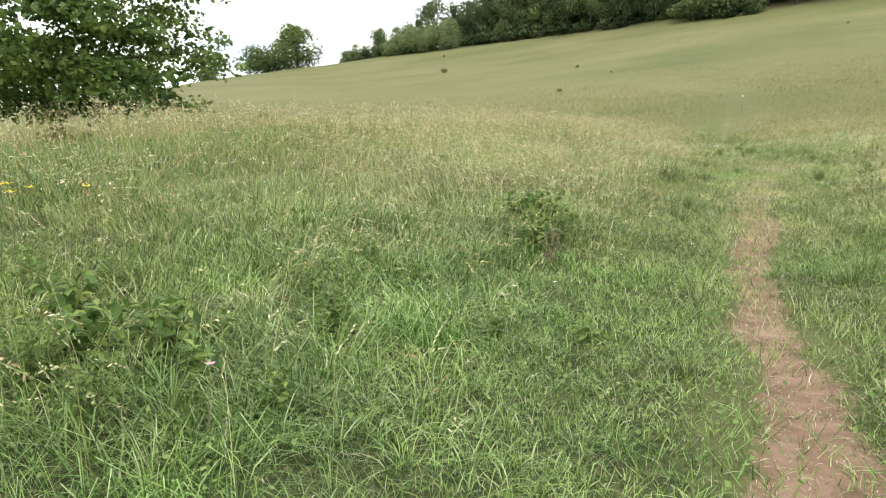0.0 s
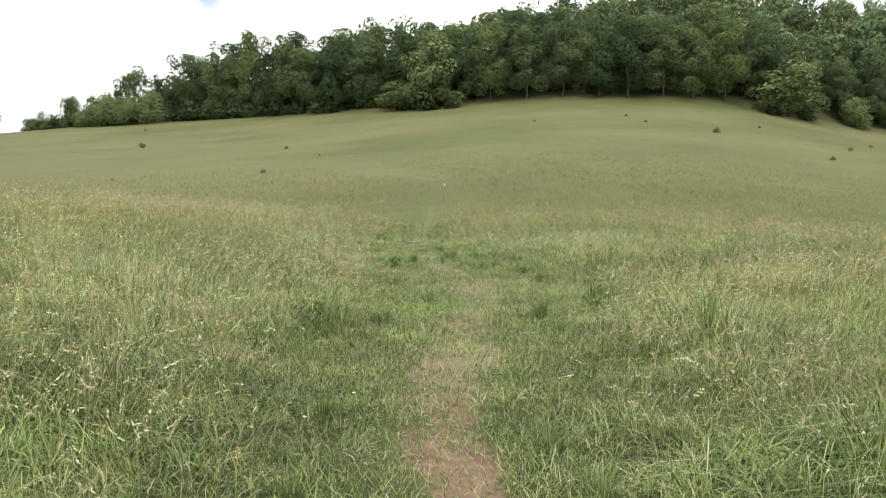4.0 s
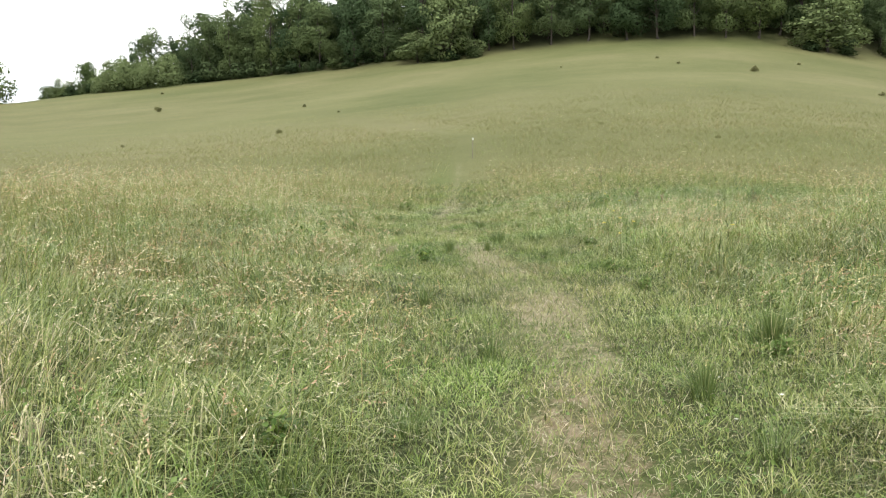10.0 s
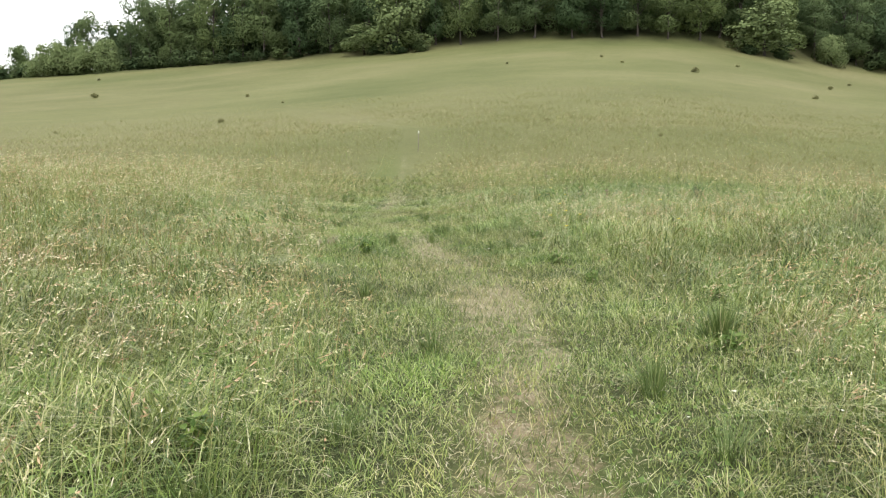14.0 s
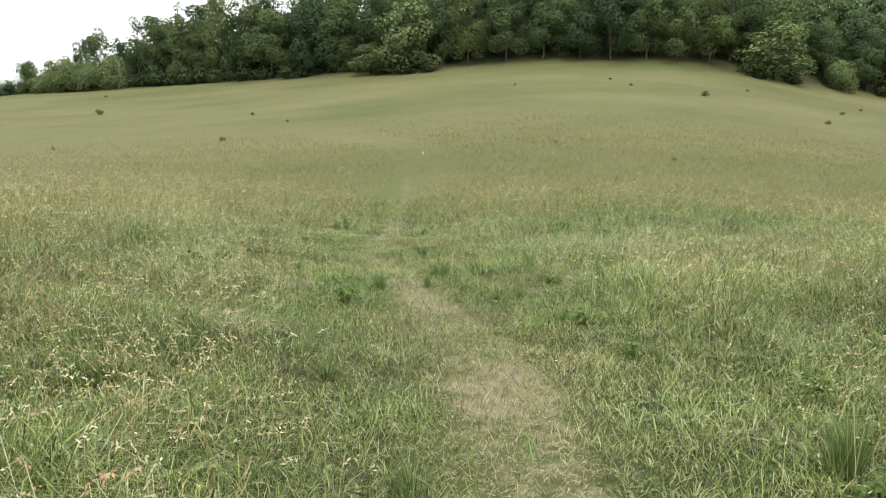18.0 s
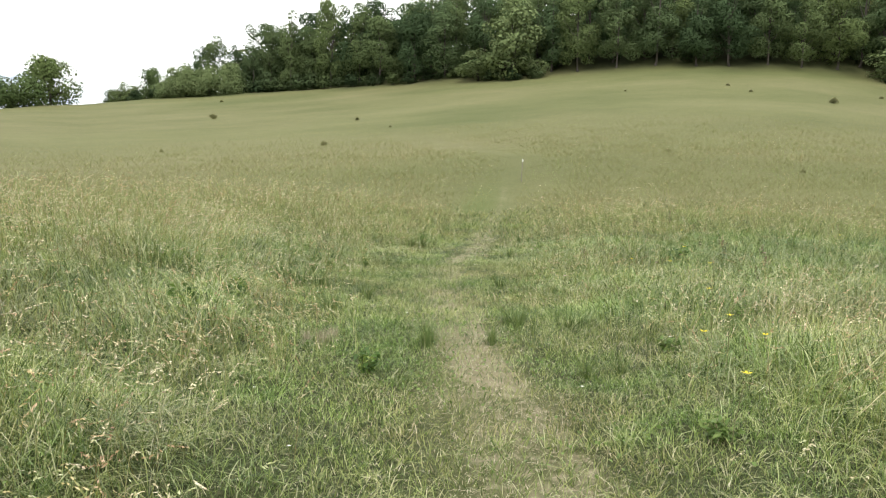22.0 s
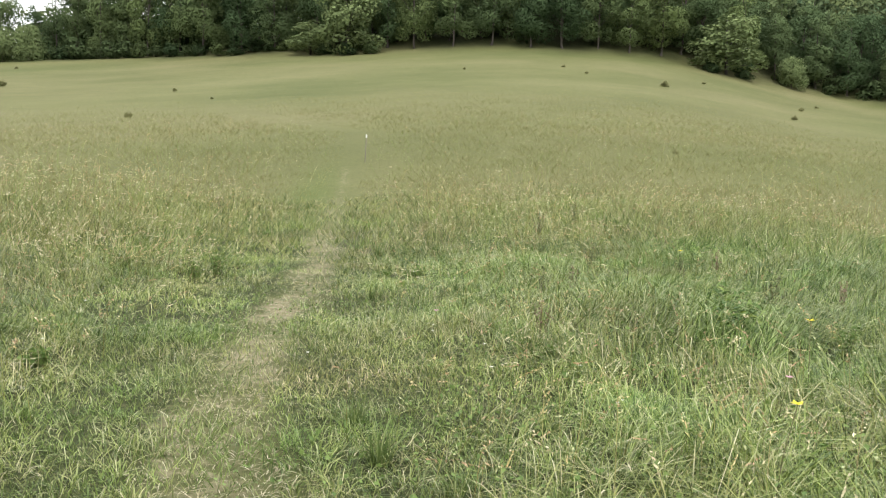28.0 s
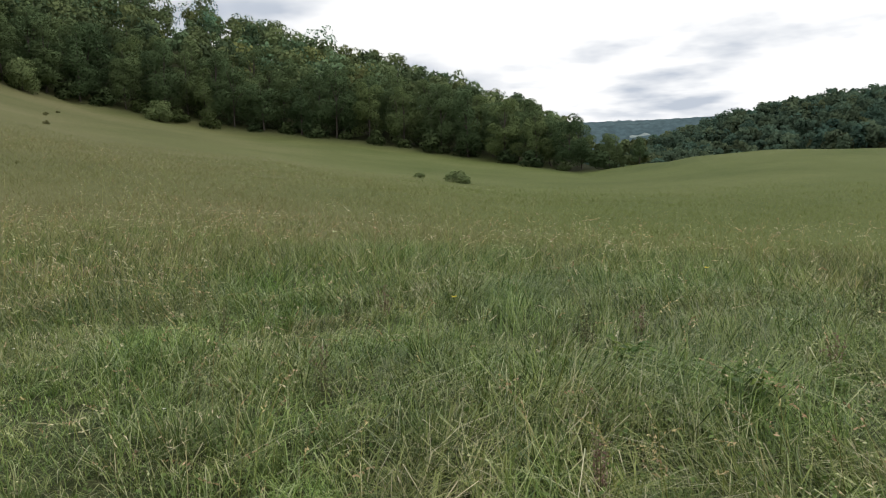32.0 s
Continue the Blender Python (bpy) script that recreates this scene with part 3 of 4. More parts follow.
def far_field():
    """A pale open field on the slope across the valley."""
    t = np.linspace(-1, 1, 24)
    b, d = np.radians(91.6 + 0.85 * t), 1500.0
    low = 84 + 3 * np.sin(t * 2 + 1) + 3 * t * t
    top = 93 - 5 * t**2 + 2 * np.sin(t * 5)
    rows = [np.stack([ORIGIN[0] + np.sin(b) * (d + k * 40), ORIGIN[1] + np.cos(b) * (d + k * 40), z], 1) for k, z in ((0, low), (1, top))]
    f = [tri for i in range(23) for tri in ((i, i + 1, i + 25), (i, i + 25, i + 24))]
    tagged(new("backdrop_far_field", raw_mesh("backdrop_far_field", np.concatenate(rows), f, PALE_FIELD)), "pale open field on the far valley side", "field", kind="structure")


far_field()


# ---- trees ----
def tree_set(kind, mat, seed, tall, base, wide, lobes, cards, size, thick, narrow=0.85, foot=0.32):
    rng = np.random.default_rng(seed)
    (v, f), centre, nrm = crown(rng, tall, base, wide, lobes, cards, size, narrow, foot)
    return kind, raw_mesh(kind + "_crown", v, f, mat, True, nrm), raw_mesh(kind + "_trunk", *trunk(rng, tall, base, thick, centre), BARK, True)


def plant_tree(proto, x, y, turn, scale, label, group="", sink=0.0):
    kind, leaves, wood = proto
    root = tagged(new(kind), label, "tree", group)
    root.matrix_world = pose(x, y, float(height(x, y)) - sink, 0, 0, turn) @ Matrix.Diagonal((scale[0], scale[0], scale[1], 1))
    child("trunk", wood, root)
    child("crown", leaves, root)
    return root


FOREST = [tree_set("oak_tree", OAK, 20 + k, 21 + (k % 3), 0.9, 5.9 + 0.5 * (k % 2), 20, 6400, 0.44, 0.32, 0.85, 0.34) for k in range(6)]
FIELD_TREES = [tree_set("field_tree", FIELD_LEAF, 40 + k, 12, 0.1, 7.0, 46, 6500, 0.5, 0.35, 0.85, 0.5) for k in range(2)]
PALE = [tree_set("pale_tree", LIGHT_TREE, 50 + k, 17, 0.1, 5.2, 34, 4200, 0.5, 0.28, 0.85, 0.42) for k in range(2)]
BUSHES = [tree_set("bush", LIGHT_TREE, 60 + k, 4.0, 0.1, 2.4, 16, 900, 0.42, 0.08, 0.85, 0.45) for k in range(2)]
DARK_BUSHES = [tree_set("dark_bush", SHADED_BUSH_LEAF, 65 + k, 4.0, 0.1, 2.6, 16, 900, 0.45, 0.08, 0.85, 0.45) for k in range(2)]

BROAD = [tree_set("bush", LIGHT_TREE, 160 + k, 8.8, 0.1, 5.6, 34, 6000, 0.42, 0.16, 0.85, 0.5) for k in range(2)]


def spot(bearing, beyond):
    """A place on a bearing from the origin, so far beyond the field's edge."""
    r = np.interp(bearing, EDGE[:, 0], EDGE[:, 1]) + beyond
    return ORIGIN[0] + math.sin(radians(bearing)) * r, ORIGIN[1] + math.cos(radians(bearing)) * r


def plant_forest():
    rng = np.random.default_rng(7)
    for row, back in enumerate((4, 12, 21)):
        bearing = 9.5 + row * 0.8 if row == 0 else 1.0 + row * 0.8
        while bearing < 88:
            x, y = spot(bearing, back + rng.uniform(-2, 2))
            s = rng.uniform(0.82, 1.08) * float(np.interp(bearing, [0, 12, 50, 72, 80, 84, 86, 88], [1.12, 1.02, 0.92, 0.85, 0.74, 0.6, 0.42, 0.34]))
            plant_tree(FOREST[rng.integers(6)], x, y, rng.uniform(0, 360), (s * rng.uniform(0.9, 1.2), s), "tall dark green broad-leaved tree at the edge of the wood", "trees along the wood's edge")
            bearing += rng.uniform(1.8, 2.8) if row == 0 else rng.uniform(1.5, 2.3)
    bearing = 2
    while bearing < 88:
        x, y = spot(bearing, rng.uniform(0.5, 4))
        s = rng.uniform(0.6, 1.35)
        if not 21 < bearing < 43:
            plant_tree(DARK_BUSHES[rng.integers(2)], x, y, rng.uniform(0, 360), (s * 1.25, s), "low leafy bush at the foot of the wood", "bushes along the wood's edge")
        bearing += rng.uniform(0.7, 1.2) if bearing < 15 else rng.uniform(1.6, 3.2)


def build_woods(name, mat, label, seed, spots, cards, size, spread, uneven):
    """A wood of many crowns, each of its own shade."""
    rng = np.random.default_rng(seed)
    lists, rounding, tints = [], [], []
    for bearing, r, scale in spots:
        x, y = ORIGIN[0] + math.sin(radians(bearing)) * r, ORIGIN[1] + math.cos(radians(bearing)) * r
        tall = rng.uniform(14, 20) * scale
        fine = 0.68 if r > np.interp(bearing, RIDGE[:, 0], RIDGE[:, 1]) - 22 and r < 450 else 1.0
        (v, f), _, nrm = crown(rng, tall, tall * 0.12, tall * rng.uniform(*spread), 12, int(cards / fine**1.7), size * fine, 0.9, 0.36)
        lists.append((v + (x, y, float(height(x, y)) - 0.5), f))
        rounding.append(nrm)
        warm, shade = rng.normal(0, 0.09), 1 + uneven * rng.choice([-0.38, -0.18, 0.0, 0.12, 0.32], p=[0.18, 0.22, 0.25, 0.2, 0.15])
        tints.append(np.tile([shade * (1 + warm), shade, shade * (1 - warm), 1.0], (len(v), 1)))
    me = raw_mesh(name, *joined(lists), mat, True, np.concatenate(rounding))
    me.attributes.new("tint", "FLOAT_COLOR", "POINT").data.foreach_set("color", np.concatenate(tints).astype(np.float32).ravel())
    return tagged(new(name, me), label, "woods", kind="stuff")


def wood_spots():
    """Places of the trees behind the front rows: bearing, distance, size."""
    rng = np.random.default_rng(8)
    out = []
    while len(out) < 600:
        bearing = rng.uniform(-2, 89)
        er, rr = np.interp(bearing, EDGE[:, 0], EDGE[:, 1]), np.interp(bearing, RIDGE[:, 0], RIDGE[:, 1])
        if rng.uniform(0, 110) < rr - er:
            out.append((bearing, rng.uniform(er + 25, rr + 12), float(np.interp(bearing, [72, 82, 85, 89], [1, 0.85, 0.55, 0.38]))))
    return out


def far_wood_spots():
    rng = np.random.default_rng(9)
    return [(rng.uniform(86.5, 114), rng.uniform(530, 712), 0.85) for _ in range(500)]


plant_forest()
build_woods("woods", WOODS, "dense green broad-leaved wood covering the hill", 18, wood_spots(), 430, 1.05, (0.26, 0.38), 1.0)
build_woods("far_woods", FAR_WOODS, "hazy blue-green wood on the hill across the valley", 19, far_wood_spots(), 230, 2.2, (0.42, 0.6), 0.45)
# trees that stand apart on the skyline
for bearing, beyond, size, proto, label in (
        (-13.9, 6, (1.3, 0.86), FIELD_TREES[0], "round dense field tree on the skyline"),
        (-11.9, 4, (1.25, 1.16), FIELD_TREES[1], "round dense field tree on the skyline"),
        (-18.6, 3, (0.45, 0.5), FIELD_TREES[0], "small dark round tree on the skyline")):
    plant_tree(proto, *spot(bearing, beyond), bearing * 40, size, label, "", 0.8)
for bearing, beyond, size, proto in (
        (-8.1, 5, (0.45, 0.41), FIELD_TREES[1]), (-7.3, 7, (0.5, 0.63), FIELD_TREES[0]), (-5.9, 10, (0.62, 0.95), FIELD_TREES[1]), (-4.9, -2, (0.8, 0.8), BROAD[0]),
        (-3.9, 8, (0.75, 1.04), FIELD_TREES[0]), (-3.6, -2, (0.95, 1.08), BROAD[1]), (-2.75, 8, (0.5, 0.80), FOREST[4]), (-1.7, 9, (0.95, 1.04), FOREST[3]),
        (-2.1, -2, (1.0, 1.0), BROAD[0]), (-0.7, -2, (0.95, 1.12), BROAD[1]), (-0.3, 9, (0.5, 0.71), FOREST[5]), (0.9, 9, (0.66, 0.95), FOREST[2]), (2.0, 10, (0.75, 1.00), FOREST[4]),
        (3.4, 8, (0.86, 1.20), FOREST[0]), (4.9, 13, (0.8, 0.95), FOREST[3]), (6.1, 8, (0.92, 1.24), FOREST[1]), (8.1, 8, (0.9, 1.09), FOREST[5])):
    plant_tree(proto, *spot(bearing, beyond), bearing * 50, size, "leafy tree at the lower end of the wood", "", 1.0)
for k in range(13):
    plant_tree(DARK_BUSHES[k % 2], *spot(-7.6 + 0.75 * k, 2.5), k * 47, (1.3, 0.9 + 0.08 * (k % 5)), "low leafy bush at the foot of the wood", "bushes along the wood's edge", 1.0)
for k in range(26):
    plant_tree(DARK_BUSHES[k % 2], *spot(0.6 + 0.42 * k, 11 + 5 * (k % 3)), k * 53, (1.35, 1.7 + 0.25 * (k % 4)), "tall leafy bush between the trees of the wood", "bushes in the wood", 0.6)
plant_tree(PALE[0], *spot(19.2, -5), 30, (1.5, 1.22), "pale green spreading tree standing before the wood")
plant_tree(PALE[1], *spot(16.6, -3), 140, (1.1, 0.5), "pale green low tree standing before the wood")
plant_tree(PALE[1], *spot(44.4, -6), 60, (1.75, 0.9), "pale green spreading tree standing before the wood")
for bearing, beyond in ((17.6, -4), (19.0, -6), (20.6, -4), (43.4, -6), (45.4, -7)):
    plant_tree(DARK_BUSHES[0], *spot(bearing, beyond), bearing * 30, (1.0, 0.7), "low leafy bush at the foot of the wood", "bushes along the wood's edge")
plant_tree(BROAD[1], *spot(48.4, -5), 10, (0.75, 0.95), "yellow-green bush at the foot of the wood")
plant_tree(BROAD[0], *spot(56.2, -4), 40, (0.8, 0.6), "yellow-green bush at the foot of the wood")


def near_tree():
    """The broad tree whose hanging boughs reach into the field, in flat leafy sprays."""
    rng = np.random.default_rng(31)
    x, y = -17.0, 28.0
    tall, sprays, each = 15.0, 720, 150
    t = rng.uniform(0, 1, sprays)
    reach = np.interp(t, [0, 0.12, 0.35, 0.7, 1.0], [8.4, 9.2, 8.4, 6.0, 1.0])
    ang, rad = rng.uniform(0, 2 * np.pi, sprays), reach * np.sqrt(rng.uniform(0.12, 1.0, sprays))
    low = 1.15 + 0.13 * rad
    centre = np.stack([np.cos(ang) * rad, np.sin(ang) * rad, low + (tall - low) * t], 1)
    wide, droop = rng.uniform(0.7, 1.35, sprays), rng.uniform(0.1, 0.45, sprays)
    pick = np.repeat(np.arange(sprays), each)
    a, r = rng.uniform(0, 2 * np.pi, len(pick)), np.sqrt(rng.uniform(0, 1, len(pick)))
    off = np.stack([np.cos(a) * r * wide[pick], np.sin(a) * r * wide[pick], rng.normal(0, 0.16, len(pick)) - droop[pick] * r**2], 1)
    at = centre[pick] + off
    nrm = np.array([0, 0, 0.8]) + off * 0.35 + rng.normal(0, 0.35, off.shape)
    leaves, faces = leaf_cards(rng, at, nrm, 0.21, 0.85, 0.4)
    nrm = np.repeat(nrm / np.linalg.norm(nrm, axis=1, keepdims=True), 4, axis=0)
    root = tagged(new("maple_tree"), "broad green maple tree with low hanging leafy boughs", "tree")
    root.matrix_world = pose(x, y, float(height(x, y)), 0, 0, 25)
    child("trunk", raw_mesh("maple_trunk", *trunk(rng, tall, 2.6, 0.38, centre, 60), BARK, True), root)
    child("crown", raw_mesh("maple_crown", leaves, faces, MAPLE, True, nrm), root)


near_tree()


# ---- weeds, bushes and the stake ----
def weed_set(kind, mat, seed, tall, wide, stems, leaves, size, narrow=0.45):
    rng = np.random.default_rng(seed)
    lists, at, nrm = [], [], []
    for _ in range(stems):
        a, r = rng.uniform(0, 2 * np.pi), wide * rng.uniform(0.1, 1.0)
        h = tall * rng.uniform(0.55, 1.0)
        foot = np.array([math.cos(a), math.sin(a), 0]) * r * 0.25
        tip = np.array([math.cos(a) * r, math.sin(a) * r, h])
        mid = foot * 0.6 + tip * 0.4 + (0, 0, h * 0.12)
        lists.append(tube([foot - (0, 0, 0.05), mid, tip], [0.006, 0.005, 0.002], 4))
        t = rng.uniform(0.15, 1.0, leaves)[:, None]
        p = (1 - t) ** 2 * foot + 2 * t * (1 - t) * mid + t**2 * tip
        out = rng.normal(0, 1, (leaves, 3))
        out[:, 2] *= 0.4
        out /= np.linalg.norm(out, axis=1, keepdims=True)
        at.append(p + out * size * 0.5)
        nrm.append(np.array([0, 0, 1.0]) + out * 0.4)
    v, f = leaf_cards(rng, np.concatenate(at), np.concatenate(nrm), size, narrow)
    return kind, raw_mesh(kind + "_leaves", v, f, mat), raw_mesh(kind + "_stems", *joined(lists), STEM)


def plant_weed(proto, x, y, turn, scale, label, group=""):
    kind, leaves, wood = proto
    root = tagged(new(kind), label, "weed", group)
    root.matrix_world = pose(x, y, float(height(x, y)), 0, 0, turn) @ Matrix.Scale(scale, 4)
    tagged(child("stem", wood, root), kind="stuff")
    tagged(child("foliage", leaves, root), kind="stuff")


LEAFY = [weed_set("leafy_weed", WEED, 70 + k, 0.75, 0.32, 13, 22, 0.09) for k in range(3)]
CLUMP = [tree_set("weed_clump", CLUMP_LEAF, 85 + k, 0.75, 0.02, 0.7, 14, 500, 0.16, 0.015, 0.6, 0.45) for k in range(2)]
DOCK = [weed_set("dock_weed", DARK_WEED, 80 + k, 0.9, 0.28, 9, 30, 0.055) for k in range(3)]
BROADLEAF = [weed_set("broadleaf_weed", BROAD_LEAF, 95 + k, 0.72, 0.30, 11, 13, 0.15, 0.52) for k in range(2)]
RED_DOCK = weed_set("red_dock", RED_LEAF, 98, 0.5, 0.14, 5, 34, 0.035)
for k, (x, y, s) in enumerate(((10.42, 24.37, 0.7), (11.71, 21.88, 0.6), (12.6, 22.9, 0.7), (12.0, 26.2, 0.6), (0.86, 6.2, 0.7), (13.4, 24.1, 0.7), (14.2, 26.4, 0.7))):
    plant_weed(RED_DOCK, x, y, k * 47, s, "slim dock weed with dull pink-brown seed spikes", "red docks")
LOW = [weed_set("low_weed", WEED, 90 + k, 0.26, 0.22, 12, 12, 0.10) for k in range(2)]
for k, (x, y, s) in enumerate(((1.0, 6.85, 0.55), (0.7, 6.5, 0.42), (-0.6, 4.3, 0.5), (-1.75, 3.3, 0.55), (-1.4, 3.0, 0.5), (-0.2, 5.2, 0.4), (0.3, 4.4, 0.35), (8.9, 29.0, 0.5), (8.6, 28.7, 0.45))):
    plant_weed(LEAFY[k % 3], x, y, k * 77, s, "bright green leafy weed in tall grass", "leafy weeds")
for k, (x, y, s) in enumerate(((15.1, 31.6, 0.62), (17.1, 33.3, 0.62), (13, 24.5, 0.45), (11.5, 26.0, 0.4))):
    plant_weed(DOCK[k % 3], x, y, k * 63, s, "dark brownish-green tall weed standing in the pasture", "dark weeds")
for k, (x, y, s) in enumerate(((-12.3, 25.3, 1.7), (-11.5, 25.6, 1.2), (0.4, 161.3, 1.79), (0.5, 217, 1.09), (-16.6, 73.9, 1.08), (69, 138.4, 0.66), (91.1, 141.7, 0.83), (87.6, 129.9, 0.87), (91.9, 115.5, 1.81), (115.2, 131.3, 0.97), (118.5, 112.4, 1.31), (94.5, 93.4, 1.13), (33.3, 48.1, 0.29), (35.1, 47.9, 0.2), (21.9, 131, 0.88), (23.2, 110.9, 0.47), (12.5, 86.3, 0.81), (-1.6, 87.3, 0.46), (31.4, 58.3, 0.37), (135.2, 123, 1.06))):
    plant_weed(CLUMP[k % 2], x, y, k * 63, s * 0.66, "low dark clump of weeds on the open slope", "weed clumps")
for k, (x, y, s) in enumerate(((-2.2, 4.3, 0.5), (-2.0, 4.1, 0.42), (-2.5, 4.7, 0.5), (-2.0, 4.7, 0.4), (-2.35, 4.45, 0.45), (-0.8, 4.9, 0.42), (-0.6, 5.0, 0.4), (-0.95, 5.1, 0.36), (0.85, 8.4, 0.42), (0.55, 7.6, 0.36))):
    plant_weed(LEAFY[k % 3], x, y, k * 57, s, "bright green leafy weed in tall grass", "leafy weeds")
for k, (x, y, s) in enumerate(((-1.62, 3.55, 0.62), (-1.35, 3.75, 0.55), (-1.9, 3.95, 0.6), (-1.1, 3.45, 0.4), (-0.6, 4.15, 0.40), (-0.72, 3.25, 0.36), (-0.28, 5.0, 0.3), (0.98, 7.5, 0.62), (0.74, 7.4, 0.6), (0.78, 6.55, 0.5),
                               (11.6, 23.6, 0.6), (12.1, 24.2, 0.5), (4.75, 20.3, 0.6), (5.2, 21.0, 0.5), (6.1, 18.6, 0.35), (3.5, 12.4, 0.35))):
    plant_weed(BROADLEAF[k % 2], x, y, k * 83, s, "leafy dark green broad-leaved weed in long grass", "broad-leaved weeds")
rng = np.random.default_rng(77)
for k in range(90):
    y = rng.uniform(1.5, 34)
    side = rng.uniform(0.8, 6.5) * (1 if rng.random() < 0.62 else -1)
    x = float(np.interp(y, TRACK[:, 0], TRACK[:, 1])) + side
    if math.hypot(x - 5.9, y - 12.3) < 0.6:
        continue
    if k % 3:
        plant_weed(LOW[k % 2], x, y, k * 71, rng.uniform(0.35, 0.7), "low green broad-leaved weed in the sward", "low weeds")
    else:
        plant_weed(LEAFY[k % 3], x, y, k * 71, rng.uniform(0.22, 0.4), "bright green leafy weed in tall grass", "leafy weeds")
for k in range(18):
    x, y = rng.uniform(12, 24), rng.uniform(21, 34)
    plant_weed(DOCK[k % 3], x, y, k * 63, rng.uniform(0.28, 0.5), "dark brownish-green tall weed standing in the pasture", "dark weeds")
for k, (x, y, s) in enumerate(((92.5, 40.2, 0.42), (94.2, 41.3, 0.5), (90.6, 39.6, 0.32), (95.8, 46.0, 0.26))):
    plant_tree(BUSHES[k % 2], x, y, k * 91, (s * 1.3, s * 0.65), "low green bramble bush in the open field", "field brambles")


def stake(x, y):
    root = tagged(new("marker_stake"), "thin grey wooden stake with a white painted top", "post")
    root.matrix_world = pose(x, y, float(height(x, y)), 2, 1, 20)
    child("post", raw_mesh("stake_post", *tube([(0, 0, -0.2), (0, 0, 0.5), (0.005, 0, 1.05)], [0.022, 0.021, 0.02], 8), GREY_WOOD), root)
    child("cap", raw_mesh("stake_cap", *tube([(0.005, 0, 1.02), (0.005, 0, 1.04), (0.006, 0, 1.12), (0.006, 0, 1.17)], [0.03, 0.034, 0.03, 0.008], 8), WHITE_PAINT), root, "white painted top")


stake(18.9, 50.8)


# ---- grass ----
BLADE = [(0, 1, 2), (1, 3, 2), (2, 3, 4)]
ARC = [(0, 1, 2), (1, 3, 2), (2, 3, 4), (3, 5, 4), (4, 5, 6)]


def tussock_set(seed, count, tall, spread):
    """A tuft of fine dark blades that arch outwards."""
    rng = np.random.default_rng(seed)
    way, r = rng.uniform(0, 2 * np.pi, count), spread * np.sqrt(rng.uniform(0, 1, count))
    foot = np.stack([np.cos(way) * r, np.sin(way) * r, 0 * r - 0.02], 1)
    long, bow = tall * rng.uniform(0.5, 1.15, count), rng.uniform(0.15, 1.2, count)
    turn = way + rng.normal(0, 0.5, count)
    out = np.stack([np.cos(turn), np.sin(turn), 0 * turn], 1)
    side = np.stack([-np.sin(turn), np.cos(turn), 0 * turn], 1) * rng.uniform(0.0014, 0.0028, count)[:, None]

    def at(t):
        return foot + out * (long * bow * t**1.6)[:, None] + np.array([0, 0, 1.0]) * (long * (t - 0.4 * bow * t**2.3))[:, None]

    p1, p2 = at(0.4), at(0.75)
    return raw_mesh("tussock_blades", *pieces(np.stack([foot - side, foot + side, p1 - side, p1 + side, p2 - side * 0.7, p2 + side * 0.7, at(1.0)], 1), ARC), TUSSOCK)


def plant_tussock(mesh, x, y, turn, scale):
    ob = tagged(new("grass_tussock", mesh), "dark green tussock of fine arching grass", "grass tuft", "grass tussocks")
    ob.matrix_world = pose(x, y, float(height(x, y)), 0, 0, turn) @ Matrix.Scale(scale, 4)


def rush_set(seed, count, tall, spread, mat):
    """An upright tuft of stiff blades."""
    rng = np.random.default_rng(seed)
    way, r = rng.uniform(0, 2 * np.pi, count), spread * np.sqrt(rng.uniform(0, 1, count))
    foot = np.stack([np.cos(way) * r, np.sin(way) * r, 0 * r - 0.02], 1)
    long = tall * rng.uniform(0.55, 1.1, count)
    out = np.stack([np.cos(way), np.sin(way), 0 * way], 1) * (long * rng.uniform(0.0, 0.45, count))[:, None]
    side = np.stack([-np.sin(way), np.cos(way), 0 * way], 1) * rng.uniform(0.0016, 0.003, count)[:, None]
    up = np.array([0, 0, 1.0]) * long[:, None]
    mid = foot + out * 0.35 + up * 0.55
    return raw_mesh("rush_blades", *pieces(np.stack([foot - side, foot + side, mid - side * 0.8, mid + side * 0.8, foot + out + up], 1), BLADE), mat)


RUSH, DRY_TUFT = rush_set(140, 130, 0.24, 0.045, TUSSOCK), rush_set(141, 120, 0.26, 0.07, STRAW)
for k, (x, y, scale) in enumerate(((6.72, 19.33, 0.95), (7.33, 19.45, 0.75), (7.73, 19.91, 0.9), (6.04, 12.69, 1.0), (7.12, 13.37, 1.3), (7.2, 13.45, 1.1), (8.9, 21.9, 0.9), (9.16, 18.6, 1.4), (9.35, 18.75, 1.2))):
    ob = tagged(new("rush_tuft", RUSH), "dark green upright tuft of stiff grass", "grass tuft", "upright tufts")
    ob.matrix_world = pose(x, y, float(height(x, y)), 0, 0, k * 51) @ Matrix.Scale(scale, 4)
for k, (x, y, scale) in enumerate(((5.87, 19.5, 0.7), (5.75, 19.6, 0.6), (2.42, 12.79, 0.7), (5.98, 19.68, 0.6))):
    ob = tagged(new("dry_grass_tuft", DRY_TUFT), "pale dry tuft of dead grass", "grass tuft", "dry tufts")
    ob.matrix_world = pose(x, y, float(height(x, y)), 0, 0, k * 51) @ Matrix.Scale(scale, 4)

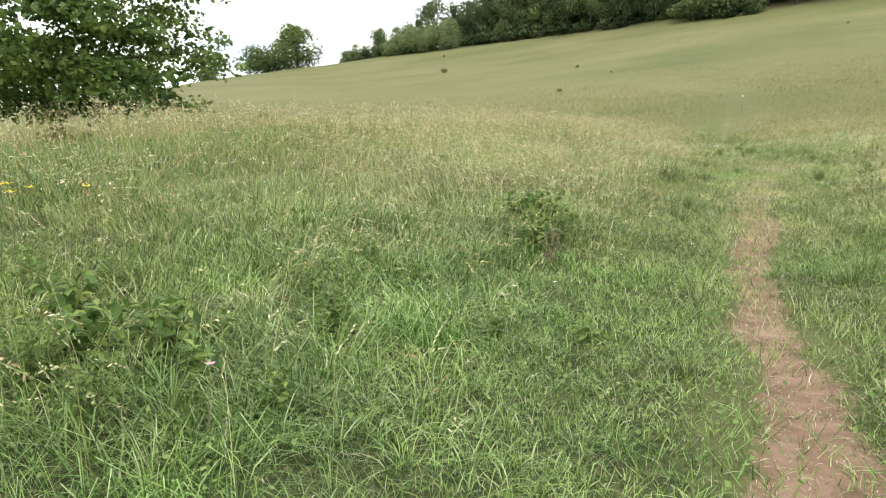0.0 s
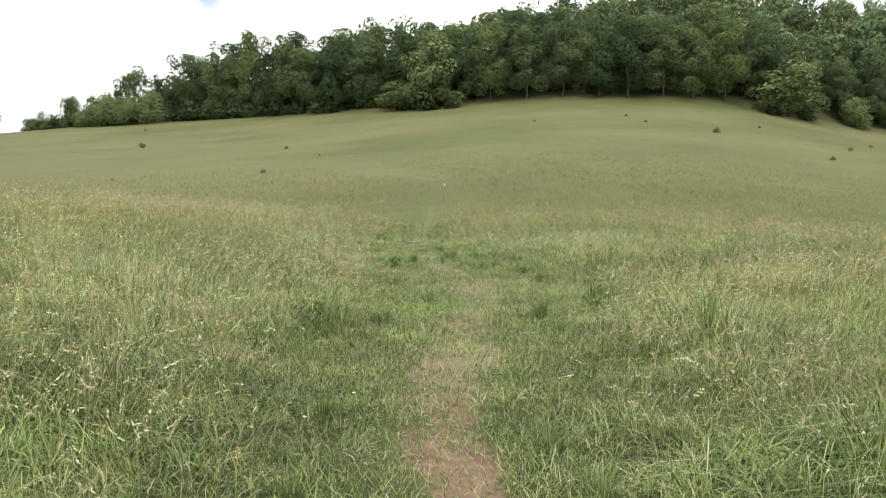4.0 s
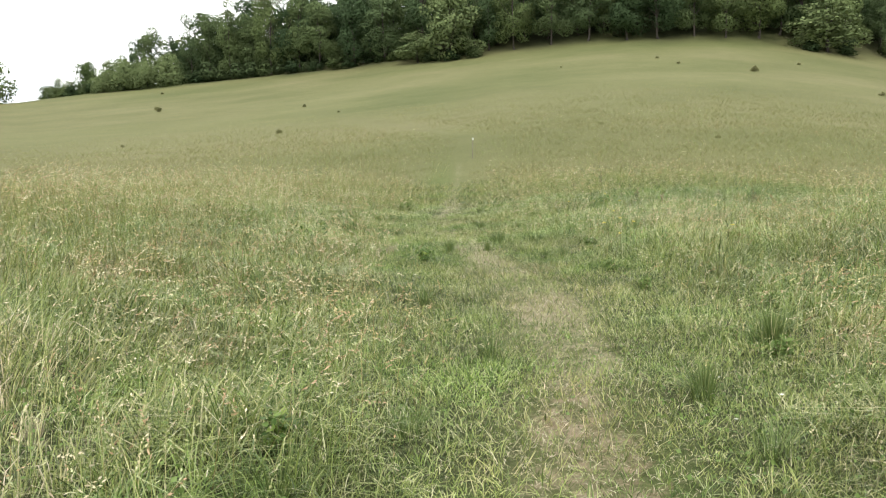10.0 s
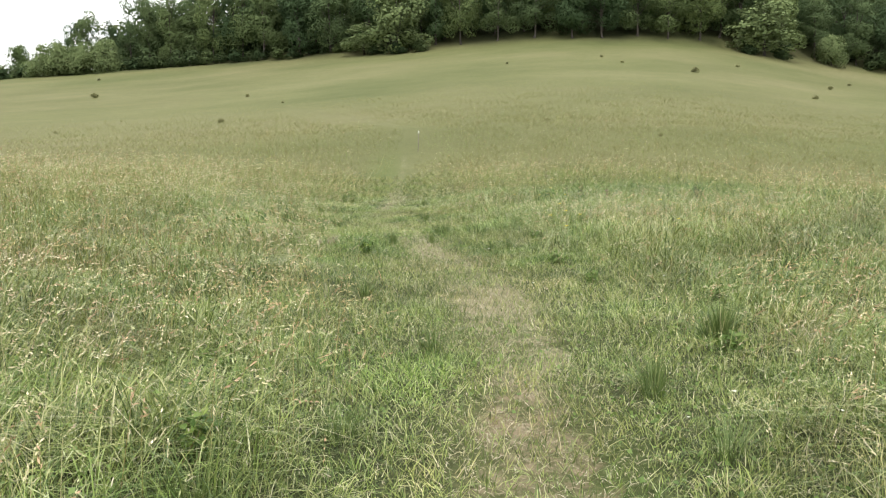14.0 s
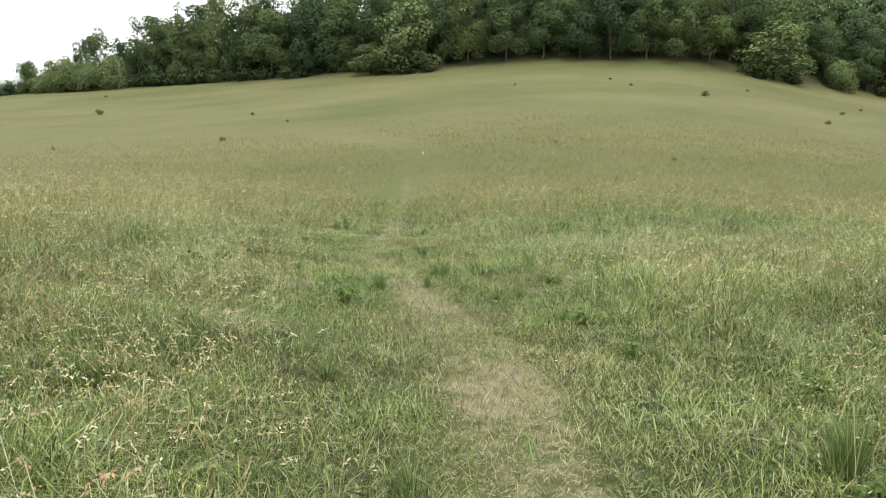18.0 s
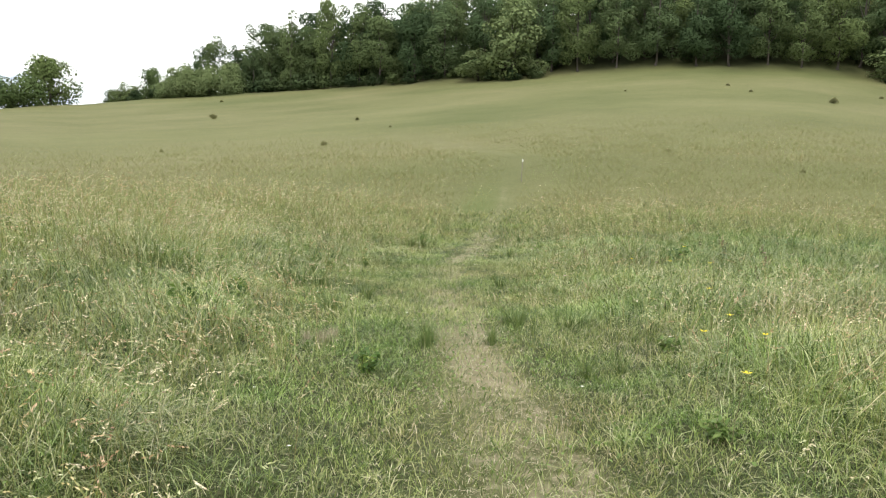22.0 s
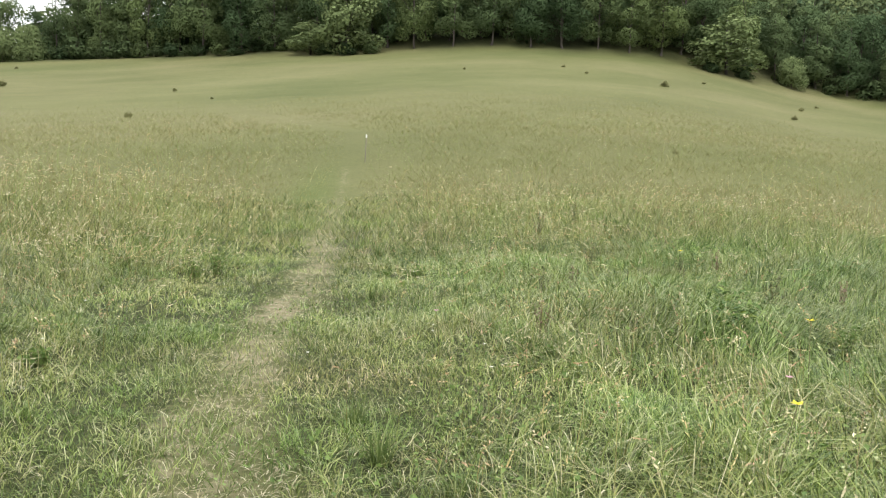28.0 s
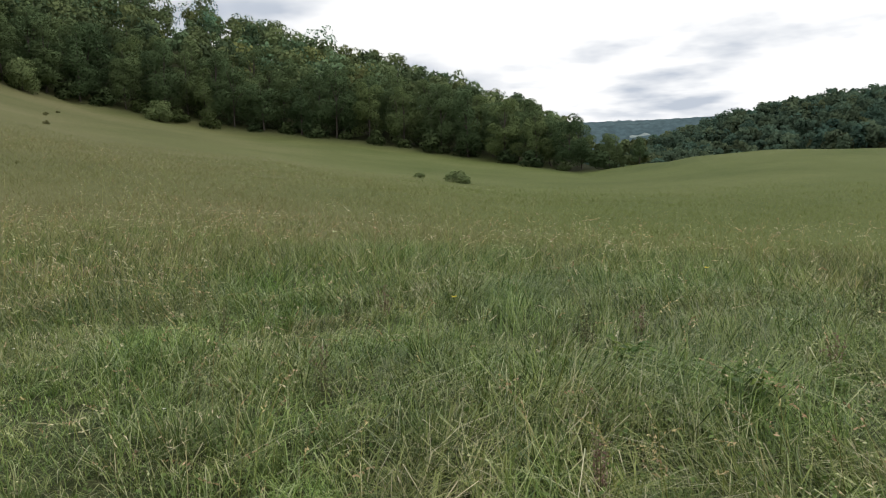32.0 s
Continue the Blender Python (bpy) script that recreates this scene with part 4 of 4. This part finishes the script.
TUSSOCKS = [tussock_set(130 + k, 110, 0.26, 0.05 + 0.02 * k) for k in range(4)]
for k, (x, y, scale) in enumerate(((5.97, 12.61, 1.1), (7.09, 13.41, 1.15), (5.77, 11.8, 0.9), (4.14, 12.56, 0.8), (5.28, 15.92, 1.0), (6.78, 19.52, 0.85), (7.77, 20.1, 1.0), (6.03, 24.13, 1.2), (6.3, 24.91, 1.2), (6.84, 19.92, 0.8),
                                   (10.17, 24.11, 1.1), (11.24, 24.18, 1.2), (10.84, 22.41, 1.1), (12.71, 25.69, 1.3), (12.01, 24.7, 1.2), (10.95, 26.59, 1.3), (5.66, 22.79, 1.3), (5.93, 22.58, 1.4), (6.15, 22.7, 1.2), (5.75, 23.0, 1.4), (3.76, 15.77, 1.3), (3.9, 15.95, 1.2), (7.43, 13.63, 1.1), (10.87, 26.3, 1.2), (10.81, 25.18, 1.1), (14.75, 27.3, 1.2))):
    plant_tussock(TUSSOCKS[k % 4], x, y, k * 40, scale)
rng = np.random.default_rng(88)
for k in range(150):
    y = rng.uniform(1.5, 33)
    side = rng.uniform(0.45, 5.5) * (1 if rng.random() < 0.62 else -1)
    plant_tussock(TUSSOCKS[k % 4], float(np.interp(y, TRACK[:, 0], TRACK[:, 1])) + side, y, k * 67, rng.uniform(0.5, 1.1))



def blades(rng, x, y, tall, width, lean, way):
    """Bent tapering blades of five corners."""
    n = len(x)
    z = height(x, y) - 0.01
    face = rng.uniform(0, np.pi, n)
    bend = tall * lean * rng.uniform(0.2, 1.6, n)
    side = np.stack([np.cos(face), np.sin(face), 0 * x], 1) * (width * 0.5)[:, None]
    out = np.stack([np.cos(way), np.sin(way), 0 * x], 1) * bend[:, None]
    foot = np.stack([x, y, z], 1)
    up = np.stack([0 * x, 0 * x, tall], 1)
    droop = np.clip(1 - 0.36 * (bend / tall) ** 1.6, 0.3, 1)[:, None]
    mid, tip = foot + up * 0.62 + out * 0.28, foot + up * droop + out
    return pieces(np.stack([foot - side, foot + side, mid - side * 0.8, mid + side * 0.8, tip], 1), BLADE)


def spikes(rng, x, y, tall, width, lean):
    """Single-triangle blades for grass farther off."""
    n = len(x)
    face, way = rng.uniform(0, np.pi, n), rng.uniform(0, 2 * np.pi, n)
    side = np.stack([np.cos(face), np.sin(face), 0 * x], 1) * (width * 0.5)[:, None]
    foot = np.stack([x, y, height(x, y) - 0.01], 1)
    off = np.stack([np.cos(way) * tall * lean, np.sin(way) * tall * lean, tall], 1)
    return pieces(np.stack([foot - side, foot + side, foot + off], 1), [(0, 1, 2)])


def strew(rng, count, x0, x1, y0, y1, keep):
    x, y = rng.uniform(x0, x1, count), rng.uniform(y0, y1, count)
    ok = rng.uniform(0, 1, count) < keep(x, y)
    return x[ok], y[ok]


def tallness(x, y):
    """Height of the sward in metres: short by the path, long away from it, in tufts."""
    d = np.abs(off_track(x, y))
    rise = smooth(d + (value_noise(x, y, 1.1, 11) - 0.5) * 1.2, 0.75, 2.4) * (1 - 0.35 * smooth(y, 19, 26) * (1 - smooth(d, 1.5, 3)))
    tuft, clump = value_noise(x, y, 0.33, 12), value_noise(x, y, 0.95, 17)
    return (0.04 + 0.075 * tuft * (0.5 + clump)) * (1 - rise) + (0.10 + 0.46 * (0.35 * tuft + 0.65 * clump) ** 1.4 * (0.45 + 0.9 * value_noise(x, y, 3.5, 13)) * (1 - 0.28 * (1 - smooth(y, 5, 9)))) * rise


def in_view(x, y):
    """The stretch of pasture that lies ahead on the walk, and to its right at the end."""
    ahead = (y > 2.3) & (x > -0.64 * y - 0.5) & (y > 2.0 + 0.74 * (x - 1.0))
    return ahead | ((x > 8.2) & (y > 22.6 - 0.29 * (x - 7.4)))


def away(x, y):
    """Metres to the walk."""
    return np.hypot(off_track(x, y), np.maximum(y - 24.0, 0))


def flow(x, y):
    """The way in which long grass is laid over, turning from place to place."""
    return 2 * np.pi * (value_noise(x, y, 1.7, 51) + value_noise(x, y, 4.5, 52))


def ripe(x, y):
    """How thickly seeding stalks stand, 0 to 1."""
    patch = 0.18 + 0.82 * smooth(value_noise(x, y, 1.9, 15) * 0.65 + value_noise(x, y, 0.6, 18) * 0.35, 0.30, 0.66)
    side = off_track(x, y)
    lush_start = 0.50 + 0.50 * smooth(y - 0.35 * np.abs(side), 5.5, 9.5)
    patch = np.clip(patch + 0.35 * smooth(-side, 2.0, 4.0) * smooth(y, 9, 12), 0, 1)
    return smooth(np.abs(side), 0.55, 1.9) * patch * lush_start * (1 - 0.72 * smooth(x, 8.5, 11.5) * smooth(y, 17, 21) * (1 - smooth(y - 0.25 * (x - 8), 24.5, 29)) * (1 - 0.35 * smooth(away(x, y), 10, 24)))


def tufts(rng, count, spread, x, y):
    """Roots of count blades about each tuft's middle, and the way each one leans."""
    n = len(x)
    x, y = np.repeat(x, count), np.repeat(y, count)
    way = rng.uniform(0, 2 * np.pi, n * count)
    r = spread * np.sqrt(rng.uniform(0, 1, n * count))
    return x + np.cos(way) * r, y + np.sin(way) * r, way + rng.normal(0, 0.7, n * count)


def arching(rng, x, y, way, tall, width, lean):
    """Blades of seven corners that rise and bow over."""
    n = len(x)
    foot = np.stack([x, y, height(x, y) - 0.01], 1)
    bow = rng.uniform(0.15, 1.0, n) * lean
    out = np.stack([np.cos(way), np.sin(way), 0 * x], 1)
    twist = rng.normal(0, 0.5, n)
    side = np.stack([-np.sin(way + twist), np.cos(way + twist), 0 * x], 1) * (width * 0.5)[:, None]
    up = np.array([0, 0, 1.0])

    def at(t):
        return foot + out * (tall * bow * t**1.7)[:, None] + up * (tall * (t - 0.42 * bow * t**2.4))[:, None]

    p1, p2, tip = at(0.38), at(0.74), at(1.0)
    return pieces(np.stack([foot - side * 0.7, foot + side * 0.7, p1 - side, p1 + side, p2 - side * 0.75, p2 + side * 0.75, tip], 1), ARC)


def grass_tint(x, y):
    """Fresh green by the path and in the low ground, yellower on the ripe slope."""
    lush = np.clip(np.maximum(1 - smooth(y, 5, 9), 0.85 * (1 - smooth(x, -4, 0))) + 0.7 * smooth(x, 9.5, 14) * smooth(y, 19, 24) * (1 - 0.75 * smooth(y - 0.25 * (x - 8), 24.5, 29)), 0, 1)
    dry = smooth(away(x, y), 2.5, 11) * (1 - 0.7 * lush)
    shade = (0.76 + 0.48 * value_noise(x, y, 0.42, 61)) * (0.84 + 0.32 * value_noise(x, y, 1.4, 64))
    fresh = smooth(value_noise(x, y, 0.9, 65) * 0.6 + value_noise(x, y, 2.8, 66) * 0.4, 0.42, 0.66)
    lush = np.clip(lush + 0.55 * fresh, 0, 1.2)
    # brightness lowered in the tint away from the walk and at its right end
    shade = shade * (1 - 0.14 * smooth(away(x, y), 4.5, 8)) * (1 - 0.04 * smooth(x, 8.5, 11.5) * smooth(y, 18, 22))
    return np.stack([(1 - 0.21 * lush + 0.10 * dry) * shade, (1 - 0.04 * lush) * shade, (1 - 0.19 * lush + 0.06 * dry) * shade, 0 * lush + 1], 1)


def painted(me, values):
    me.attributes.new("tint", "FLOAT_COLOR", "POINT").data.foreach_set("color", values.astype(np.float32).ravel())
    return me


def seed_heads(rng, neck, tip, count, long, wide, loose):
    """Spikelets as slim diamonds along each head."""
    n = len(neck)
    axis = tip - neck
    corners, faces = [], []
    for k in range(count):
        at = neck + axis * (0.05 + 0.95 * k / count)
        grow = rng.normal(0, 1, (n, 3)) * loose[:, None]
        grow = grow + axis / (np.linalg.norm(axis, axis=1, keepdims=True) + 1e-9) + np.array([0, 0, -0.25])
        grow = grow / (np.linalg.norm(grow, axis=1, keepdims=True) + 1e-9)
        ln = (long * rng.uniform(0.7, 1.3, n) * (1.15 - 0.5 * k / count))[:, None]
        across = np.cross(grow, rng.normal(0, 1, (n, 3)))
        across = across / (np.linalg.norm(across, axis=1, keepdims=True) + 1e-9) * (wide * rng.uniform(0.7, 1.3, n))[:, None] * 0.5
        corners += [at, at + grow * ln * 0.45 - across, at + grow * ln, at + grow * ln * 0.45 + across]
        faces += [(4 * k, 4 * k + 1, 4 * k + 2), (4 * k, 4 * k + 2, 4 * k + 3)]
    return pieces(np.stack(corners, 1), faces)


def seeding(rng, x, y, count, thick, long, wide):
    """Stalks and heads of seeding grass at these roots, with the tint of each stalk."""
    n = len(x)
    big = value_noise(x, y, 2.6, 16)
    h = (0.38 + 0.38 * big * smooth(np.abs(off_track(x, y)), 0.9, 3.0) + 0.10 * smooth(away(x, y), 3, 8) + 0.16 * smooth(-off_track(x, y), 2.2, 4.5) * smooth(y, 9, 12)) * rng.uniform(0.62, 1.32, n)
    way, bend = flow(x, y) + rng.normal(0, 0.9, n), rng.uniform(0.08, 1.15, n)
    face = rng.uniform(0, np.pi, n)
    foot = np.stack([x, y, height(x, y) - 0.01], 1)
    out = np.stack([np.cos(way), np.sin(way), 0 * x], 1)
    side = np.stack([np.cos(face), np.sin(face), 0 * x], 1)
    neck = foot + out * (h * bend * 0.42)[:, None] + np.stack([0 * x, 0 * x, h * 0.82], 1)
    droop = rng.uniform(0.1, 1.0, n)
    head = np.clip(0.10 + 0.16 * h, 0.1, 0.24) * rng.uniform(0.7, 1.2, n)
    tip = neck + out * (head * (0.25 + 0.75 * droop))[:, None] + np.stack([0 * x, 0 * x, head * (0.85 - 0.95 * droop)], 1)
    stems = pieces(np.stack([foot - side * thick, foot + side * thick, neck - side * thick * 0.8, neck + side * thick * 0.8, tip], 1), BLADE)
    loose = np.where(rng.uniform(0, 1, n) < 0.3, 0.12, 0.55)
    heads = seed_heads(rng, neck, tip, count, long, wide, loose)
    kinds = np.array([(1.0, 0.98, 0.92), (1.18, 1.16, 1.12), (0.80, 0.92, 0.70), (0.86, 0.66, 0.58), (1.05, 0.95, 0.72)])
    pick = np.clip(np.floor(value_noise(x, y, 0.8, 62) * 3 + rng.uniform(0, 3, n) - 0.5), 0, 4).astype(int)
    tint = np.concatenate([kinds[pick] * rng.uniform(0.8, 1.15, n)[:, None], np.ones((n, 1))], 1)
    return stems, heads, tint


def build_grass():
    rng = np.random.default_rng(5)
    d = away
    # tufts of arching blades near the path
    x, y = strew(rng, 66000, -4, 14, 2, 34, lambda x, y: (1 - smooth(y, 26, 34)) * (d(x, y) < 2.3) * (1 - np.minimum(1, 1.15 * trodden(x, y))) * in_view(x, y))
    x, y, way = tufts(rng, 11, 0.05, x, y)
    t = tallness(x, y) * rng.uniform(0.45, 1.45, len(x))
    a = arching(rng, x, y, way, t, rng.uniform(0.0030, 0.0064, len(x)) * (0.75 + t), 1.9)
    # short turf between them
    x, y = strew(rng, 900000, -3, 14, 2, 34, lambda x, y: (1 - smooth(y, 25, 34)) * (1 - smooth(d(x, y), 1.4, 2.6)) * (1 - 0.72 * np.maximum(wear(x, y), 0.6 * trodden(x, y))) * in_view(x, y))
    t = rng.uniform(0.03, 0.10, len(x)) * (0.7 + 0.8 * value_noise(x, y, 0.3, 23))
    a2 = spikes(rng, x, y, t, rng.uniform(0.0038, 0.007, len(x)), rng.uniform(0.2, 1.3, len(x)))
    # long tufted grass on both sides
    x, y = strew(rng, 70000, -9, 17, 2, 33, lambda x, y: (d(x, y) >= 2.0) * (d(x, y) < 6.2 + 1.5 * value_noise(x, y, 1.5, 20)) * in_view(x, y) * (1 - np.minimum(1, 1.15 * trodden(x, y))))
    x, y, way = tufts(rng, 12, 0.075, x, y)
    t = tallness(x, y) * rng.uniform(0.45, 1.4, len(x))
    laid = rng.uniform(0, 1, len(x)) < 0.6 * smooth(value_noise(x, y, 2.4, 53), 0.3, 0.6)
    way = np.where(laid, flow(x, y) + rng.normal(0, 0.5, len(x)), way)
    b = blades(rng, x, y, t * 1.05, rng.uniform(0.0038, 0.0074, len(x)), 1.7, way)
    x, y = strew(rng, 12000, -9, 17, 2, 33, lambda x, y: (d(x, y) >= 1.8) * (d(x, y) < 6) * in_view(x, y) * (1 - np.minimum(1, 1.15 * trodden(x, y))))
    x, y, way = tufts(rng, 9, 0.06, x, y)
    way = flow(x, y) + rng.normal(0, 0.9, len(x))
    b1 = arching(rng, x, y, way, tallness(x, y) * rng.uniform(0.9, 1.7, len(x)), rng.uniform(0.0034, 0.0062, len(x)), 1.9)
    # beyond it, in coarser blades
    x, y = strew(rng, 90000, -20, 38, 2, 46, lambda x, y: (d(x, y) >= 6.0) * (1 - smooth(d(x, y) + 4 * value_noise(x, y, 2, 21), 14, 22)) * in_view(x, y) * (1 - np.minimum(1, 1.15 * trodden(x, y))))
    x, y, way = tufts(rng, 7, 0.13, x, y)
    t = (0.5 * tallness(x, y) + 0.11) * rng.uniform(0.6, 1.5, len(x))
    b2 = spikes(rng, x, y, t, rng.uniform(0.010, 0.017, len(x)), rng.uniform(0.3, 1.5, len(x)))
    # clover and other small leaves low in the sward
    x, y = strew(rng, 110000, -4, 13.5, 2, 31, lambda x, y: (1 - smooth(y, 24, 31)) * (d(x, y) < 3.0) * (1 - wear(x, y)) * in_view(x, y) * smooth(value_noise(x, y, 1.2, 22), 0.3, 0.6))
    x2, y2 = strew(rng, 130000, -6, 17, 2, 31, lambda x, y: (d(x, y) >= 2.5) * (d(x, y) < 8) * in_view(x, y) * (1 - smooth(y, 26, 31)) * smooth(value_noise(x, y, 1.6, 24), 0.4, 0.65) * np.maximum(1 - smooth(y, 6, 10), 0.25 + 0.75 * smooth(x, 9, 12)))
    x, y = np.concatenate([x, x2]), np.concatenate([y, y2])
    n = len(x)
    c = leaf_cards(rng, np.stack([x, y, height(x, y) + tallness(x, y) * rng.uniform(0.2, 0.8, n)], 1), np.tile([0, 0, 1.0], (n, 1)), 0.028, 0.75)
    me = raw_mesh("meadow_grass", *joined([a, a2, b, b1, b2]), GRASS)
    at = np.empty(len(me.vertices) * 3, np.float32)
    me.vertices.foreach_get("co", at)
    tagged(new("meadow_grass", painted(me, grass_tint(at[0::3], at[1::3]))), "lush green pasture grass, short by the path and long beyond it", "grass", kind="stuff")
    tagged(new("clover_leaves", raw_mesh("clover_leaves", *c, CLOVER_LEAF)), "small green clover leaves low in the sward", "clover", kind="stuff")
    # farther field
    x, y = strew(rng, 1500000, -60, 105, 4, 125, lambda x, y: smooth(np.abs(off_track(x, y)), 0.3, 0.9) * smooth(d(x, y), 9, 15) * in_view(x, y) * np.clip(22 / (d(x, y) + 1), 0, 1) ** 1.5 * (1 - smooth(d(x, y), 45, 90)))
    t = (0.10 + 0.24 * value_noise(x, y, 2.5, 14) * (0.4 + 1.2 * value_noise(x, y, 0.7, 63))) * rng.uniform(0.6, 1.4, len(x)) * (0.35 + 0.65 * smooth(np.abs(off_track(x, y)), 0.6, 4))
    v, f = spikes(rng, x, y, t * 0.85, rng.uniform(0.012, 0.022, len(x)) * (1 + d(x, y) / 60), rng.uniform(0.6, 2.0, len(x)))
    lush = np.repeat(smooth(np.degrees(np.arctan2(x - ORIGIN[0], y - ORIGIN[1])), 45, 75), 3)
    tagged(new("field_grass", painted(raw_mesh("field_grass", v, f, FAR_GRASS), np.stack([1 - 0.15 * lush, 1 - 0.02 * lush, 1 - 0.2 * lush, 0 * lush + 1], 1))),
           "yellow-green uncut grass of the farther pasture", "grass", kind="stuff")
    # seeding stalks with loose heads, near, middling and far
    stems, heads, stem_tint, head_tint = [], [], [], []
    for count, box, keep, spikelets, thick, long, wide in (
            (120000, (-9, 17, 2, 33), lambda x, y: 0.66 * (d(x, y) < 6.5), 7, 0.0012, 0.023, 0.0078),
            (150000, (-18, 34, 4, 44), lambda x, y: 0.32 * (d(x, y) >= 6.5) * (1 - smooth(d(x, y), 14, 19)), 4, 0.0022, 0.038, 0.0125),
            (150000, (-36, 62, 6, 76), lambda x, y: 0.15 * smooth(d(x, y), 13, 17) * np.clip(20 / (d(x, y) + 1), 0, 1) ** 1.3 * (1 - smooth(d(x, y), 34, 56)), 2, 0.0038, 0.06, 0.021)):
        x, y = strew(rng, count, *box, lambda x, y: keep(x, y) * ripe(x, y) * in_view(x, y))
        s, h, tint = seeding(rng, x, y, spikelets, thick, long, wide)
        stems.append(s)
        heads.append(h)
        stem_tint.append(np.repeat(tint, 5, axis=0))
        head_tint.append(np.repeat(tint, 4 * spikelets, axis=0))
    tagged(new("grass_stalks", painted(raw_mesh("grass_stalks", *joined(stems), STALK), np.concatenate(stem_tint))), "thin yellow-green stalks of seeding grass", "grass", kind="stuff")
    tagged(new("seeding_grass", painted(raw_mesh("seeding_grass", *joined(heads), SEED), np.concatenate(head_tint))), "pale straw-coloured loose seed heads of grass", "grass", kind="stuff")
    # dry straw lying on the path and in the sward
    d = lambda x, y: np.abs(off_track(x, y))
    x, y = strew(rng, 620000, -4, 14, 2, 34, lambda x, y: (0.95 * trodden(x, y) * (0.12 + 0.88 * smooth(y, 7, 11)) + 0.12 * wear(x, y) * (y < 6) + 0.02 * (d(x, y) < 5) + 0.09 * (d(x, y) < 4) * smooth(y, 7, 10) * (1 - smooth(y, 19, 24))) * in_view(x, y))
    n = len(x)
    way = rng.uniform(0, 2 * np.pi, n)
    ln, wd = rng.uniform(0.015, 0.075, n), rng.uniform(0.0018, 0.004, n)
    raise_by = np.where(d(x, y) > 0.6, tallness(x, y) * rng.uniform(0.3, 1.1, n), rng.uniform(0.004, 0.02, n))
    mid = np.stack([x, y, height(x, y) + raise_by], 1)
    u = np.stack([np.cos(way), np.sin(way), rng.normal(0, 0.15, n)], 1) * (ln * 0.5)[:, None]
    w = np.stack([-np.sin(way), np.cos(way), 0 * x], 1) * (wd * 0.5)[:, None]
    tagged(new("dry_straw", raw_mesh("dry_straw", *pieces(np.stack([mid - u - w, mid - u + w, mid + w * 1.2 + np.array([0, 0, 0.006]), mid - w * 1.2 + np.array([0, 0, 0.006]), mid + u], 1), [(0, 1, 2), (0, 2, 3), (3, 2, 4)]), STRAW)),
           "dry pale straw lying on the path", "straw", kind="stuff")


build_grass()


# ---- flowers ----
def flower_set(kind, mat, seed, tall, wide, petals):
    """A stem and a round head of cupped petals."""
    rng = np.random.default_rng(seed)
    lean = rng.normal(0, 0.05, 2)
    top = np.array([lean[0], lean[1], tall])
    units = []
    for k in range(petals):
        a = k * 2 * np.pi / petals + rng.normal(0, 0.1)
        u, w = np.array([math.cos(a), math.sin(a), 0.35]), np.array([-math.sin(a), math.cos(a), 0])
        units.append([top, top + u * wide * 0.5 - w * wide * 0.28, top + u * wide, top + u * wide * 0.5 + w * wide * 0.28])
    v, f = pieces(np.array(units), [(0, 1, 2), (0, 2, 3)])
    return kind, raw_mesh(kind + "_bloom", v, f, mat), raw_mesh(kind + "_stem", *tube([(0, 0, -0.03), (lean[0] * 0.4, lean[1] * 0.4, tall * 0.55), top], [0.0022, 0.002, 0.0015], 4), STEM)


def plant_flower(proto, x, y, turn, size, label, group):
    kind, bloom, stem = proto
    root = tagged(new(kind), label, "flower", group)
    root.matrix_world = pose(x, y, float(height(x, y)), 0, 0, turn) @ Matrix.Scale(size, 4)
    child("stem", stem, root)
    child("bloom", bloom, root)


BUTTERCUP = [flower_set("buttercup", YELLOW, 100 + k, 0.42, 0.028, 5) for k in range(2)]
CLOVER = [flower_set("clover_flower", WHITE_BLOOM, 110 + k, 0.17, 0.020, 9) for k in range(2)]
PINK_CLOVER = flower_set("pink_clover_flower", PINK_BLOOM, 120, 0.34, 0.024, 9)
rng = np.random.default_rng(44)
for k, (x, y) in enumerate(((-2.66, 4.90), (-2.55, 4.68), (-2.49, 4.88), (-2.38, 4.93), (-2.77, 4.89), (8.1, 17.2), (8.3, 17.0), (8.6, 17.9), (10.1, 21.2), (10.3, 21.0), (9.7, 21.6), (9.2, 19.0),
                            (11.0, 22.5), (14.5, 23.5), (12.8, 25.4), (8.9, 16.2), (10.6, 18.6), (7.6, 16.4))):
    plant_flower(BUTTERCUP[k % 2], x, y, k * 50, 1.45 if k < 5 else 1.15, "small yellow buttercup on a thin stem", "buttercups")
for k in range(110):
    y = rng.uniform(2, 29)
    x = float(np.interp(y, TRACK[:, 0], TRACK[:, 1])) + rng.uniform(0.3, 4.5) * (1 if rng.random() < 0.7 else -1)
    plant_flower(CLOVER[k % 2], x, y, k * 37, rng.uniform(0.5, 0.85), "small white clover flower in the grass", "white clovers")
for k, (x, y) in enumerate(((-2.2, 6.6), (9.6, 24.4), (10.4, 22.2), (12.3, 22.6), (-0.9, 2.9), (8.8, 21.2))):
    plant_flower(PINK_CLOVER, x, y, k * 80, 1.0, "dusty pink clover flower in long grass", "pink clovers")
